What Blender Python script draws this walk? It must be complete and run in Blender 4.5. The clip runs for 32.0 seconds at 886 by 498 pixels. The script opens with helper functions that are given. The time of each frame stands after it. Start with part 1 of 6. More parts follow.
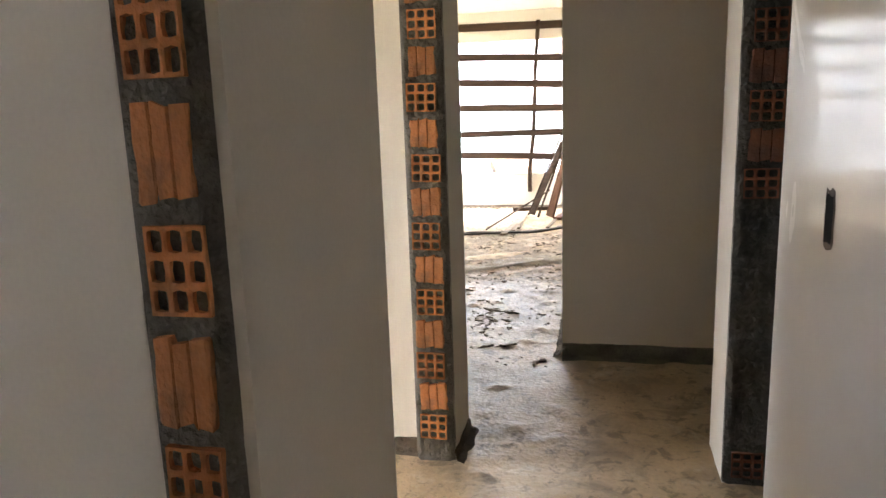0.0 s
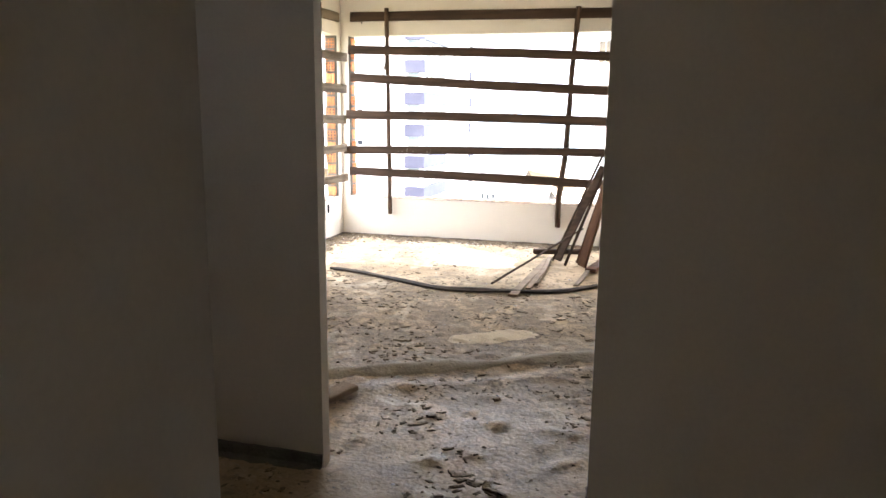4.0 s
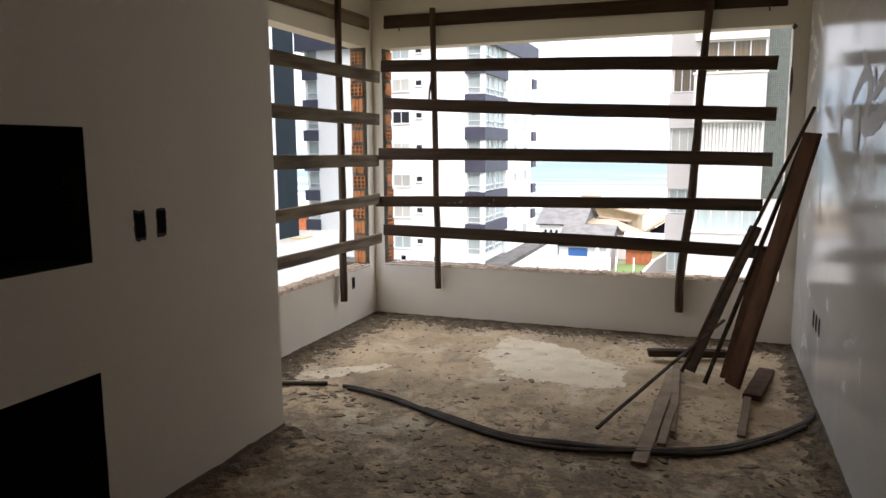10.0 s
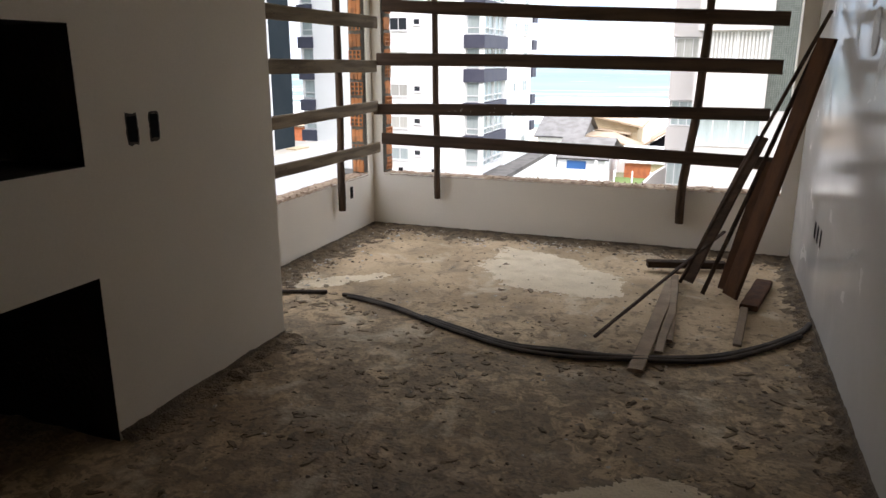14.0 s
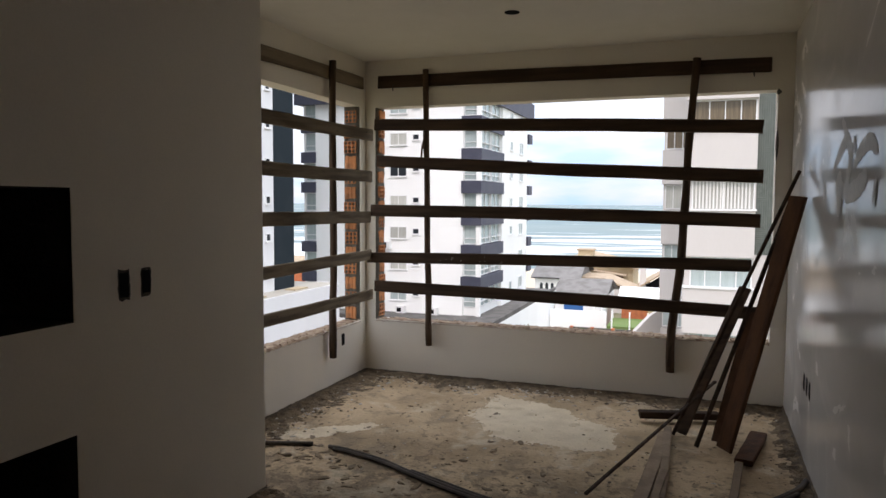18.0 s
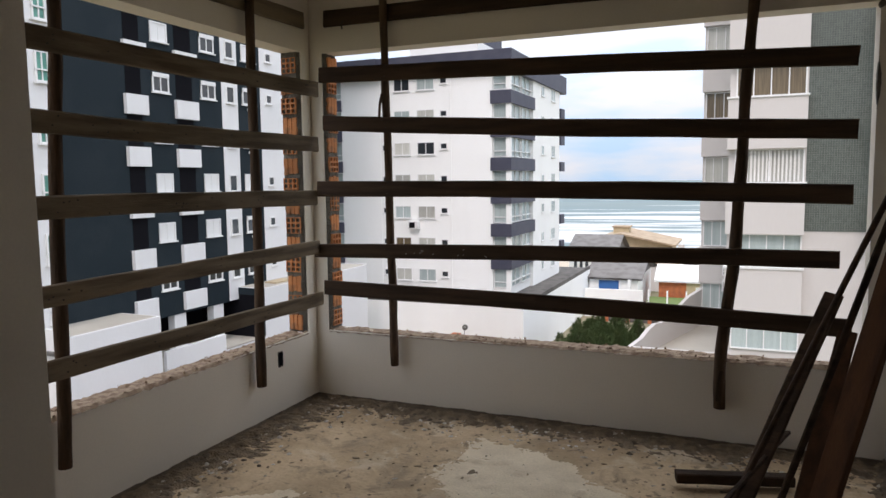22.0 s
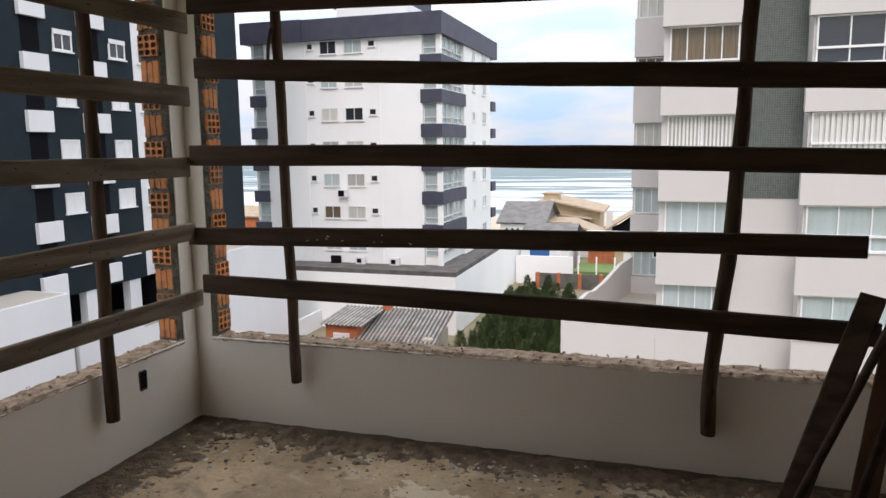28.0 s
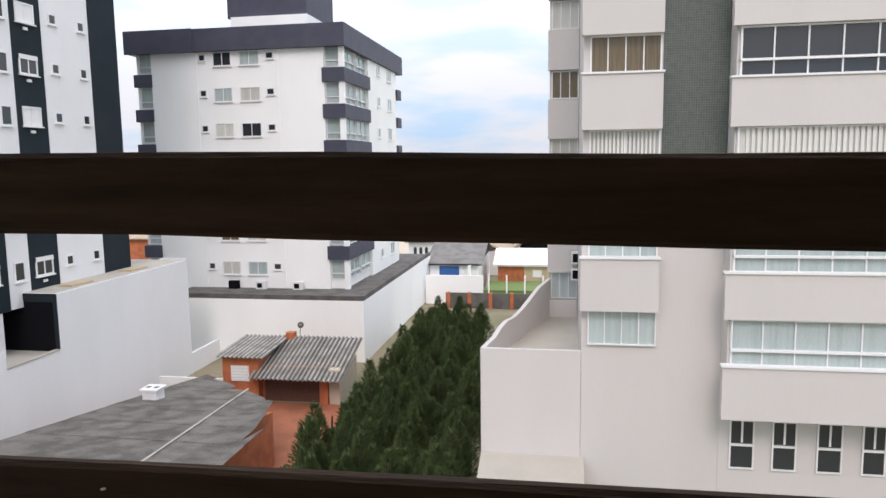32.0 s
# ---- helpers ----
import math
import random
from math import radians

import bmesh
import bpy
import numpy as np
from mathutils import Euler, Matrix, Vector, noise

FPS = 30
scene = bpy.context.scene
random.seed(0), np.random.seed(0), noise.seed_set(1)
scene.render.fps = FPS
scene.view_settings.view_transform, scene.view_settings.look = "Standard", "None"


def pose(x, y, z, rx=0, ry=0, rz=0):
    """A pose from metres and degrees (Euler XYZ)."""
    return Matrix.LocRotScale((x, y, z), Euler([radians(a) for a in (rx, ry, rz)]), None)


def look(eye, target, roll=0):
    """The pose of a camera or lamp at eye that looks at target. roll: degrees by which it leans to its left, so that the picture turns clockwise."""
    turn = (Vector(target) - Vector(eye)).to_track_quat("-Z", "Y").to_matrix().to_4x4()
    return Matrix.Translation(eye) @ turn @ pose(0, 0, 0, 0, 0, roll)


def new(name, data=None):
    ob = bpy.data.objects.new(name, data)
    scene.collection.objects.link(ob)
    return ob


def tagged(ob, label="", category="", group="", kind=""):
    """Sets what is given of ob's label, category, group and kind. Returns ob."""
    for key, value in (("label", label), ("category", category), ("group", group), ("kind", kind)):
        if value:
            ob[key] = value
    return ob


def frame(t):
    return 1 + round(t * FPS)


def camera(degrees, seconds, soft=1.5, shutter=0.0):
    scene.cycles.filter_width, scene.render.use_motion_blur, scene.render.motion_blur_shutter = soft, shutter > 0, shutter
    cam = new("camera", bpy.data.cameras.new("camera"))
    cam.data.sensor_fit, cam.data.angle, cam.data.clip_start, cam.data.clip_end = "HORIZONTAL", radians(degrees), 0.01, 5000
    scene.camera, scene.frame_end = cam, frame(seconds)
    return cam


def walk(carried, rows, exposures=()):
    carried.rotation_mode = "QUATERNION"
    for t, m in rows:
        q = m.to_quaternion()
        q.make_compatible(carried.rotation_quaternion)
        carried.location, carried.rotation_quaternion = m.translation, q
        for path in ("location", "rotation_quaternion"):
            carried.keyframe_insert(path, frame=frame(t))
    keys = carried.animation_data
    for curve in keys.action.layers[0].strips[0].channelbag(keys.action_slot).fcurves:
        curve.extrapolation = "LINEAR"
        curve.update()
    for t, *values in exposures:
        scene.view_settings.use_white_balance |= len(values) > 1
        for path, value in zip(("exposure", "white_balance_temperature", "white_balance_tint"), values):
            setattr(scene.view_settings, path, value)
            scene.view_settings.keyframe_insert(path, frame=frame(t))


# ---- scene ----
cam = camera(63.8, 32.0)
PATH = [
    (0, (3.643, -10.46, 1.446), (3.215, -8.544, 1.061), -1.9),
    (0.5, (3.64, -10.154, 1.442), (3.289, -8.225, 1.049), -0.4),
    (1, (3.61, -9.839, 1.428), (3.376, -7.893, 1.028), 0.8),
    (1.5, (3.61, -9.514, 1.406), (3.322, -7.573, 1.017), -0.2),
    (2, (3.601, -9.195, 1.417), (3.176, -7.279, 1.035), 0.6),
    (2.5, (3.611, -8.922, 1.428), (3.184, -7.005, 1.049), -0.0),
    (4.5, (3.454, -7.866, 1.478), (2.892, -5.983, 1.11), 0.2),
    (5, (3.401, -7.621, 1.467), (2.777, -5.759, 1.086), -0.9),
    (5.5, (3.421, -7.387, 1.477), (2.657, -5.581, 1.083), -0.5),
    (6, (3.319, -7.108, 1.427), (2.625, -5.276, 1.029), 0.1),
    (6.5, (3.223, -6.905, 1.44), (2.616, -5.041, 1.044), -0.0),
    (7, (3.17, -6.669, 1.464), (2.613, -4.78, 1.116), -0.6),
    (7.5, (3.118, -6.457, 1.476), (2.529, -4.577, 1.13), -0.3),
    (8, (3.029, -6.254, 1.463), (2.433, -4.375, 1.126), 0.6),
    (8.5, (2.955, -6.09, 1.483), (2.408, -4.195, 1.151), -0.2),
    (9, (2.93, -5.923, 1.472), (2.236, -4.073, 1.163), -0.5),
    (9.5, (2.879, -5.836, 1.493), (2.165, -3.99, 1.21), -0.4),
    (10, (2.819, -5.818, 1.498), (2.13, -3.961, 1.221), -0.3),
    (10.5, (2.795, -5.799, 1.502), (2.104, -3.942, 1.229), 0.1),
    (11, (2.774, -5.795, 1.511), (2.081, -3.929, 1.307), -0.2),
    (11.5, (2.773, -5.807, 1.557), (2.069, -3.935, 1.54), 0.9),
    (12, (2.789, -5.819, 1.594), (2.069, -3.954, 1.636), 1.9),
    (12.5, (2.792, -5.809, 1.57), (2.073, -3.948, 1.423), 1.5),
    (13, (2.788, -5.793, 1.525), (2.085, -3.95, 1.197), 0.3),
    (13.5, (2.784, -5.78, 1.495), (2.105, -3.954, 1.042), -0.1),
    (15.5, (2.806, -5.816, 1.424), (2.143, -4.016, 0.857), 0.7),
    (16, (2.761, -5.827, 1.506), (2.093, -3.978, 1.135), 1.5),
    (16.5, (2.806, -5.817, 1.541), (2.114, -3.952, 1.334), 1.4),
    (17, (2.792, -5.835, 1.558), (2.104, -3.96, 1.449), 1.2),
    (17.5, (2.795, -5.838, 1.565), (2.109, -3.961, 1.48), 1.0),
    (18, (2.859, -5.799, 1.54), (2.175, -3.924, 1.408), 0.3),
    (18.5, (2.89, -5.746, 1.517), (2.265, -3.851, 1.378), 2.9),
    (19, (2.86, -5.549, 1.515), (2.371, -3.616, 1.354), 1.1),
    (19.5, (2.854, -5.298, 1.508), (2.453, -3.347, 1.334), -0.7),
    (20, (2.791, -5.079, 1.523), (2.295, -3.158, 1.267), -2.0),
    (20.5, (2.842, -4.818, 1.496), (2.202, -2.94, 1.248), -0.4),
    (21, (2.809, -4.626, 1.463), (2.142, -2.755, 1.235), -0.0),
    (21.5, (2.773, -4.417, 1.46), (2.164, -2.523, 1.26), 0.2),
    (22, (2.742, -4.206, 1.507), (1.969, -2.372, 1.316), -0.7),
    (22.5, (2.799, -4.016, 1.519), (1.89, -2.243, 1.341), -0.5),
    (23, (2.806, -3.937, 1.506), (1.991, -2.119, 1.334), -0.1),
    (23.5, (2.81, -3.907, 1.505), (2.012, -2.082, 1.326), -1.1),
    (24, (2.856, -3.878, 1.498), (2.224, -1.99, 1.309), 0.4),
    (24.5, (2.895, -3.873, 1.5), (2.505, -1.924, 1.282), 0.7),
    (25, (2.863, -3.869, 1.498), (2.328, -1.955, 1.271), -0.1),
    (25.5, (2.713, -3.837, 1.482), (1.954, -2.003, 1.237), -0.6),
    (27.5, (2.617, -3.429, 1.467), (1.857, -1.603, 1.169), -0.8),
    (28, (2.438, -3.237, 1.491), (1.847, -1.348, 1.207), -0.7),
    (28.5, (2.301, -2.992, 1.471), (1.747, -1.093, 1.178), -1.4),
    (29, (2.185, -2.667, 1.496), (1.601, -0.779, 1.193), -1.0),
    (29.5, (2.03, -2.354, 1.488), (1.545, -0.429, 1.243), 1.2),
    (30, (1.91, -2.136, 1.512), (1.472, -0.202, 1.250), 0.2),
    (30.5, (1.832, -1.802, 1.486), (1.283, 0.108, 1.261), -1.2),
    (31, (1.814, -1.536, 1.512), (1.277, 0.377, 1.279), -0.7),
    (31.5, (1.708, -1.259, 1.474), (1.382, 0.704, 1.281), 2.1),
    (32, (1.736, -0.889, 1.487), (1.397, 1.068, 1.247), -0.8),
]
EXPO = [(t, e, 6050 if 1.5 < t < 3 else 6750 if 0.5 < t < 1.5 else 7080, 26) for t, e in ((0, 4.15), (1, 3.9), (2, 3.5), (2.5, 3.4), (4.5, 2.8), (5, 2.6), (6, 2.25), (7, 1.75), (8, 1.15), (9, 0.8), (11, 0.45), (12, 0.0), (13, 0.0),
                                      (15.5, 2.1), (16, 1.85), (17, 0.55), (18, 0.1), (19, -0.1), (21, -0.16), (23, -0.2), (25, -0.24), (28, -0.18), (30, -0.2), (32, -0.25))]
walk(cam, [(t, look(eye, target, roll)) for t, eye, target, roll in PATH], EXPO)

# ---- daylight: bright overcast sky, soft sun high behind the building ----
world = bpy.data.worlds.new("world")
scene.world = world
world.use_nodes = True
wn, wl = world.node_tree.nodes, world.node_tree.links
wn.clear()
sky = wn.new("ShaderNodeTexSky")
sky.sky_type = "NISHITA"
sky.sun_disc = False
sky.sun_elevation = radians(45)
sky.sun_rotation = radians(174)
sky.air_density = 1.0
sky.dust_density = 2.5
cloud_co = wn.new("ShaderNodeTexCoord")
cloud_map = wn.new("ShaderNodeMapping")
cloud_map.inputs["Scale"].default_value = (1.2, 1.2, 5.0)
cloud = wn.new("ShaderNodeTexNoise")
cloud.inputs["Scale"].default_value = 2.2
cloud.inputs["Detail"].default_value = 7
cloud.inputs["Roughness"].default_value = 0.55
ramp = wn.new("ShaderNodeValToRGB")
ramp.color_ramp.elements[0].position, ramp.color_ramp.elements[1].position = 0.38, 0.62
ramp.color_ramp.elements[0].color = (0.93, 0.93, 0.93, 1)
ramp.color_ramp.elements[1].color = (1, 1, 1, 1)
mixw = wn.new("ShaderNodeMixRGB")
mixw.inputs["Color2"].default_value = (6.4, 7.55, 8.15, 1)
bg = wn.new("ShaderNodeBackground")
bg.inputs["Strength"].default_value = 0.15
wo = wn.new("ShaderNodeOutputWorld")
wl.new(cloud_co.outputs["Generated"], cloud_map.inputs["Vector"])
wl.new(cloud_map.outputs["Vector"], cloud.inputs["Vector"])
wl.new(cloud.outputs["Fac"], ramp.inputs["Fac"])
wl.new(ramp.outputs["Color"], mixw.inputs["Fac"])
wl.new(sky.outputs["Color"], mixw.inputs["Color1"])
# an overcast sky grows brighter from the horizon to the zenith
high = wn.new("ShaderNodeSeparateXYZ")
rise = wn.new("ShaderNodeMapRange")
rise.inputs["From Min"].default_value, rise.inputs["From Max"].default_value = 0.0, 0.8
rise.inputs["To Min"].default_value, rise.inputs["To Max"].default_value = 0.86, 2.3
lift = wn.new("ShaderNodeVectorMath")
lift.operation = "SCALE"
wl.new(cloud_co.outputs["Generated"], high.inputs["Vector"])
wl.new(high.outputs["Z"], rise.inputs["Value"])
# pale blue gaps low over the sea between white clouds
gap = wn.new("ShaderNodeTexNoise")
gap.inputs["Scale"].default_value, gap.inputs["Detail"].default_value = 3.4, 6
gap_r = wn.new("ShaderNodeMapRange")
gap_r.inputs["From Min"].default_value, gap_r.inputs["From Max"].default_value = 0.44, 0.60
gap_z = wn.new("ShaderNodeMapRange")
gap_z.inputs["From Min"].default_value, gap_z.inputs["From Max"].default_value = 0.02, 0.30
gap_z.inputs["To Min"].default_value, gap_z.inputs["To Max"].default_value = 1.0, 0.35
gap_m = wn.new("ShaderNodeMath")
gap_m.operation = "MULTIPLY"
gap_x = wn.new("ShaderNodeMixRGB")
gap_x.inputs["Color2"].default_value = (3.9, 6.4, 8.5, 1)
wl.new(cloud_map.outputs["Vector"], gap.inputs["Vector"])
wl.new(gap.outputs["Fac"], gap_r.inputs["Value"])
wl.new(high.outputs["Z"], gap_z.inputs["Value"])
wl.new(gap_r.outputs["Result"], gap_m.inputs[0])
wl.new(gap_z.outputs["Result"], gap_m.inputs[1])
wl.new(gap_m.outputs[0], gap_x.inputs["Fac"])
wl.new(mixw.outputs["Color"], gap_x.inputs["Color1"])
wl.new(gap_x.outputs["Color"], lift.inputs["Vector"])
wl.new(rise.outputs["Result"], lift.inputs["Scale"])
wl.new(lift.outputs["Vector"], bg.inputs["Color"])
wl.new(bg.outputs["Background"], wo.inputs["Surface"])
sun = new("sun", bpy.data.lights.new("sun", "SUN"))
sun.data.energy = 1.25
sun.data.angle = radians(20)
sun.data.color = (1.0, 0.96, 0.9)
sun.matrix_world = look((0, 0, 60), (-3, 28, 32))


# ---- materials ----
def mat(name, base, rough=0.7, second=None, scale=4.0, fine=60.0, bump=0.15, metal=0.0, spec=0.5, amount=0.5, vary=0.0, stretch=(1, 1, 1), lo=0.42, hi=0.62, depth=0.01, gr=0.18):
    """A surface with stains at one scale, grain at another and relief."""
    m = bpy.data.materials.new(name)
    m.use_nodes = True
    n, l = m.node_tree.nodes, m.node_tree.links
    b = n["Principled BSDF"]
    b.inputs["Roughness"].default_value = rough
    b.inputs["Metallic"].default_value = metal
    b.inputs["Specular IOR Level"].default_value = spec
    co = n.new("ShaderNodeTexCoord")
    mp = n.new("ShaderNodeMapping")
    mp.inputs["Scale"].default_value = stretch
    l.new(co.outputs["Object"], mp.inputs["Vector"])
    big, small = n.new("ShaderNodeTexNoise"), n.new("ShaderNodeTexNoise")
    big.inputs["Scale"].default_value, small.inputs["Scale"].default_value = scale, fine
    big.inputs["Detail"].default_value, small.inputs["Detail"].default_value = 5, 3
    l.new(mp.outputs["Vector"], big.inputs["Vector"])
    l.new(mp.outputs["Vector"], small.inputs["Vector"])
    r = n.new("ShaderNodeValToRGB")
    r.color_ramp.elements[0].position, r.color_ramp.elements[1].position = lo, hi
    l.new(big.outputs["Fac"], r.inputs["Fac"])
    mix = n.new("ShaderNodeMixRGB")
    mix.inputs["Color1"].default_value = (*base, 1)
    mix.inputs["Color2"].default_value = (*(second or [c * 0.8 for c in base]), 1)
    mul = n.new("ShaderNodeMath")
    mul.operation = "MULTIPLY"
    mul.inputs[1].default_value = amount
    l.new(r.outputs["Color"], mul.inputs[0])
    l.new(mul.outputs[0], mix.inputs["Fac"])
    hsv = n.new("ShaderNodeHueSaturation")
    grain = n.new("ShaderNodeMapRange")
    grain.inputs["To Min"].default_value, grain.inputs["To Max"].default_value = 1 - gr, 1 + gr
    l.new(small.outputs["Fac"], grain.inputs["Value"])
    last = grain.outputs["Result"]
    if vary:
        oi = n.new("ShaderNodeObjectInfo")
        vr = n.new("ShaderNodeMapRange")
        vr.inputs["To Min"].default_value, vr.inputs["To Max"].default_value = 1 - vary, 1 + vary
        l.new(oi.outputs["Random"], vr.inputs["Value"])
        mm = n.new("ShaderNodeMath")
        mm.operation = "MULTIPLY"
        l.new(last, mm.inputs[0])
        l.new(vr.outputs["Result"], mm.inputs[1])
        last = mm.outputs[0]
    l.new(last, hsv.inputs["Value"])
    l.new(mix.outputs["Color"], hsv.inputs["Color"])
    l.new(hsv.outputs["Color"], b.inputs["Base Color"])
    if bump:
        add = n.new("ShaderNodeMath")
        add.operation = "ADD"
        l.new(big.outputs["Fac"], add.inputs[0])
        l.new(small.outputs["Fac"], add.inputs[1])
        bp = n.new("ShaderNodeBump")
        bp.inputs["Strength"].default_value = bump
        bp.inputs["Distance"].default_value = depth
        l.new(add.outputs[0], bp.inputs["Height"])
        l.new(bp.outputs["Normal"], b.inputs["Normal"])
    return m


def plain(name, base, rough=0.5, metal=0.0, spec=0.5):
    m = bpy.data.materials.new(name)
    m.use_nodes = True
    b = m.node_tree.nodes["Principled BSDF"]
    b.inputs["Base Color"].default_value = (*base, 1)
    b.inputs["Roughness"].default_value = rough
    b.inputs["Metallic"].default_value = metal
    b.inputs["Specular IOR Level"].default_value = spec
    return m


M_PLASTER = mat("plaster", (0.82, 0.75, 0.648), 0.7, (0.74, 0.69, 0.615), 1.3, 90, 0.04, amount=0.55, gr=0.05)


def screed():
    """Site-worn screed: pale trodden cement, darker zones, crumbly dark specks."""
    m = mat("concrete_screed", (0.56, 0.405, 0.25), 0.92, (0.35, 0.243, 0.14), 1.5, 46, 0.45, amount=0.85, lo=0.42, hi=0.62, depth=0.012)
    n, l = m.node_tree.nodes, m.node_tree.links
    b = n["Principled BSDF"]
    co = n.new("ShaderNodeTexCoord")
    old = b.inputs["Base Color"].links[0].from_socket
    # dark patches thicken from the windows into the room and thin again in the hall
    sep = n.new("ShaderNodeSeparateXYZ")
    l.new(co.outputs["Object"], sep.inputs["Vector"])
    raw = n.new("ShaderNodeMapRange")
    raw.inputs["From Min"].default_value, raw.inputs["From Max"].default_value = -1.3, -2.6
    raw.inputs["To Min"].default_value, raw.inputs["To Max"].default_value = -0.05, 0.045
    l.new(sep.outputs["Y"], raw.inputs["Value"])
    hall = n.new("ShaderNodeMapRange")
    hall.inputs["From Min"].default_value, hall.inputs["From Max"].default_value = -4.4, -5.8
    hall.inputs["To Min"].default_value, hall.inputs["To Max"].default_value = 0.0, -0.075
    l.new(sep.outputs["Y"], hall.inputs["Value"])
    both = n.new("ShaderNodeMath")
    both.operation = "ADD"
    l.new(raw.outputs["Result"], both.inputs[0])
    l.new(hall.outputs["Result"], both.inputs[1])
    for scale, lo, hi, amt, col, drift in ((3.4, 0.49, 0.60, 0.72, (0.25, 0.185, 0.12), True), (11.0, 0.52, 0.58, 0.7, (0.19, 0.14, 0.092), True), (30.0, 0.56, 0.64, 0.6, (0.13, 0.098, 0.068), True), (2.6, 0.56, 0.66, 0.6, (0.66, 0.55, 0.40), False)):
        t = n.new("ShaderNodeTexNoise")
        t.inputs["Scale"].default_value, t.inputs["Detail"].default_value, t.inputs["Roughness"].default_value = scale, 9, 0.66
        t.inputs["Distortion"].default_value = 0.6
        l.new(co.outputs["Object"], t.inputs["Vector"])
        fac = t.outputs["Fac"]
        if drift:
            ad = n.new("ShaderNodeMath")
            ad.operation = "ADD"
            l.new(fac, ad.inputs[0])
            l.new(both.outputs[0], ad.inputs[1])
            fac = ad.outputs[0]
        r = n.new("ShaderNodeMapRange")
        r.inputs["From Min"].default_value, r.inputs["From Max"].default_value, r.inputs["To Max"].default_value = lo, hi, amt
        l.new(fac, r.inputs["Value"])
        x = n.new("ShaderNodeMixRGB")
        x.inputs["Color2"].default_value = (*col, 1)
        l.new(r.outputs["Result"], x.inputs["Fac"])
        l.new(old, x.inputs["Color1"])
        old = x.outputs["Color"]
    l.new(old, b.inputs["Base Color"])
    # trowelled smooth in the hall, so it shines a little towards the windows
    gloss = n.new("ShaderNodeMapRange")
    gloss.inputs["From Min"].default_value, gloss.inputs["From Max"].default_value = -3.2, -5.0
    gloss.inputs["To Min"].default_value, gloss.inputs["To Max"].default_value = 0.9, 0.5
    l.new(sep.outputs["Y"], gloss.inputs["Value"])
    l.new(gloss.outputs["Result"], b.inputs["Roughness"])
    return m


def putty(name, base, lo, hi):
    """Smooth polished putty: gloss broken by drawn trowel and hand smears."""
    m = mat(name, base, 0.2, [c * 0.93 for c in base], 1.6, 9, 0.01, amount=0.6, spec=0.065, gr=0.03)
    n, l = m.node_tree.nodes, m.node_tree.links
    b = n["Principled BSDF"]
    co, mp = n.new("ShaderNodeTexCoord"), n.new("ShaderNodeMapping")
    mp.inputs["Scale"].default_value = (1.0, 0.55, 0.8)
    mp.inputs["Rotation"].default_value = (0.35, 0.0, 0.0)
    l.new(co.outputs["Object"], mp.inputs["Vector"])
    t = n.new("ShaderNodeTexNoise")
    t.inputs["Scale"].default_value, t.inputs["Detail"].default_value, t.inputs["Distortion"].default_value = 2.6, 4, 1.4
    l.new(mp.outputs["Vector"], t.inputs["Vector"])
    r = n.new("ShaderNodeMapRange")
    r.inputs["From Min"].default_value, r.inputs["From Max"].default_value = 0.50, 0.68
    r.inputs["To Min"].default_value, r.inputs["To Max"].default_value = lo, hi
    l.new(t.outputs["Fac"], r.inputs["Value"])
    l.new(r.outputs["Result"], b.inputs["Roughness"])
    return m


M_SCREED = screed()
M_PUTTY = putty("smooth_putty", (0.67, 0.64, 0.605), 0.13, 0.30)
M_SMEAR = mat("dull_putty_smear", (0.60, 0.57, 0.535), 0.42, (0.55, 0.525, 0.49), 6, 40, 0.05, amount=0.6, spec=0.05)
M_CEIL = putty("ceiling_plaster", (0.79, 0.75, 0.69), 0.34, 0.5)
M_CLOD = mat("dried_mortar", (0.27, 0.20, 0.13), 0.95, (0.16, 0.118, 0.077), 16, 90, 0.6, amount=0.8)
M_WASTE = mat("swept_dirt", (0.24, 0.175, 0.112), 0.95, (0.115, 0.082, 0.053), 14, 80, 0.9, amount=0.9, depth=0.02)
M_FILLET = mat("brown_mortar", (0.15, 0.112, 0.075), 0.95, (0.085, 0.064, 0.044), 7, 70, 0.8, amount=0.8, depth=0.02)
M_LEAN = mat("lean_to_paint", (0.42, 0.39, 0.335), 0.85, (0.34, 0.315, 0.27), 0.5, 10, 0.02, amount=0.5, gr=0.04)
M_LIP = mat("lip_screed", (0.34, 0.285, 0.21), 0.95, (0.22, 0.18, 0.135), 6, 50, 0.5, amount=0.8)
M_WALLTILE = mat("bathroom_tile", (0.30, 0.27, 0.25), 0.3, (0.24, 0.215, 0.2), 3, 30, 0.02, amount=0.6, vary=0.08)
M_DUST = mat("pale_cement_dust", (0.72, 0.60, 0.435), 0.95, (0.60, 0.485, 0.34), 5, 80, 0.4, amount=0.6)
M_MORTAR = mat("grey_mortar", (0.17, 0.155, 0.13), 0.95, (0.10, 0.09, 0.075), 7, 70, 0.8, amount=0.8, depth=0.02)
# darker copy of the grey mortar: shade of the unlit right wall end
M_SHADEDMORTAR = mat("shaded_mortar", (0.075, 0.066, 0.054), 0.95, (0.04, 0.035, 0.029), 7, 70, 0.9, amount=0.8, depth=0.03)
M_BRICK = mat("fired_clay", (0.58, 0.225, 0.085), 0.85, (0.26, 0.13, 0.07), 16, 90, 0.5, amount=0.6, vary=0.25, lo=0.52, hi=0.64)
M_BRICKSHADED = mat("fired_clay_shaded", (0.20, 0.075, 0.04), 0.9, (0.10, 0.05, 0.035), 12, 90, 0.4, amount=0.8, vary=0.3)
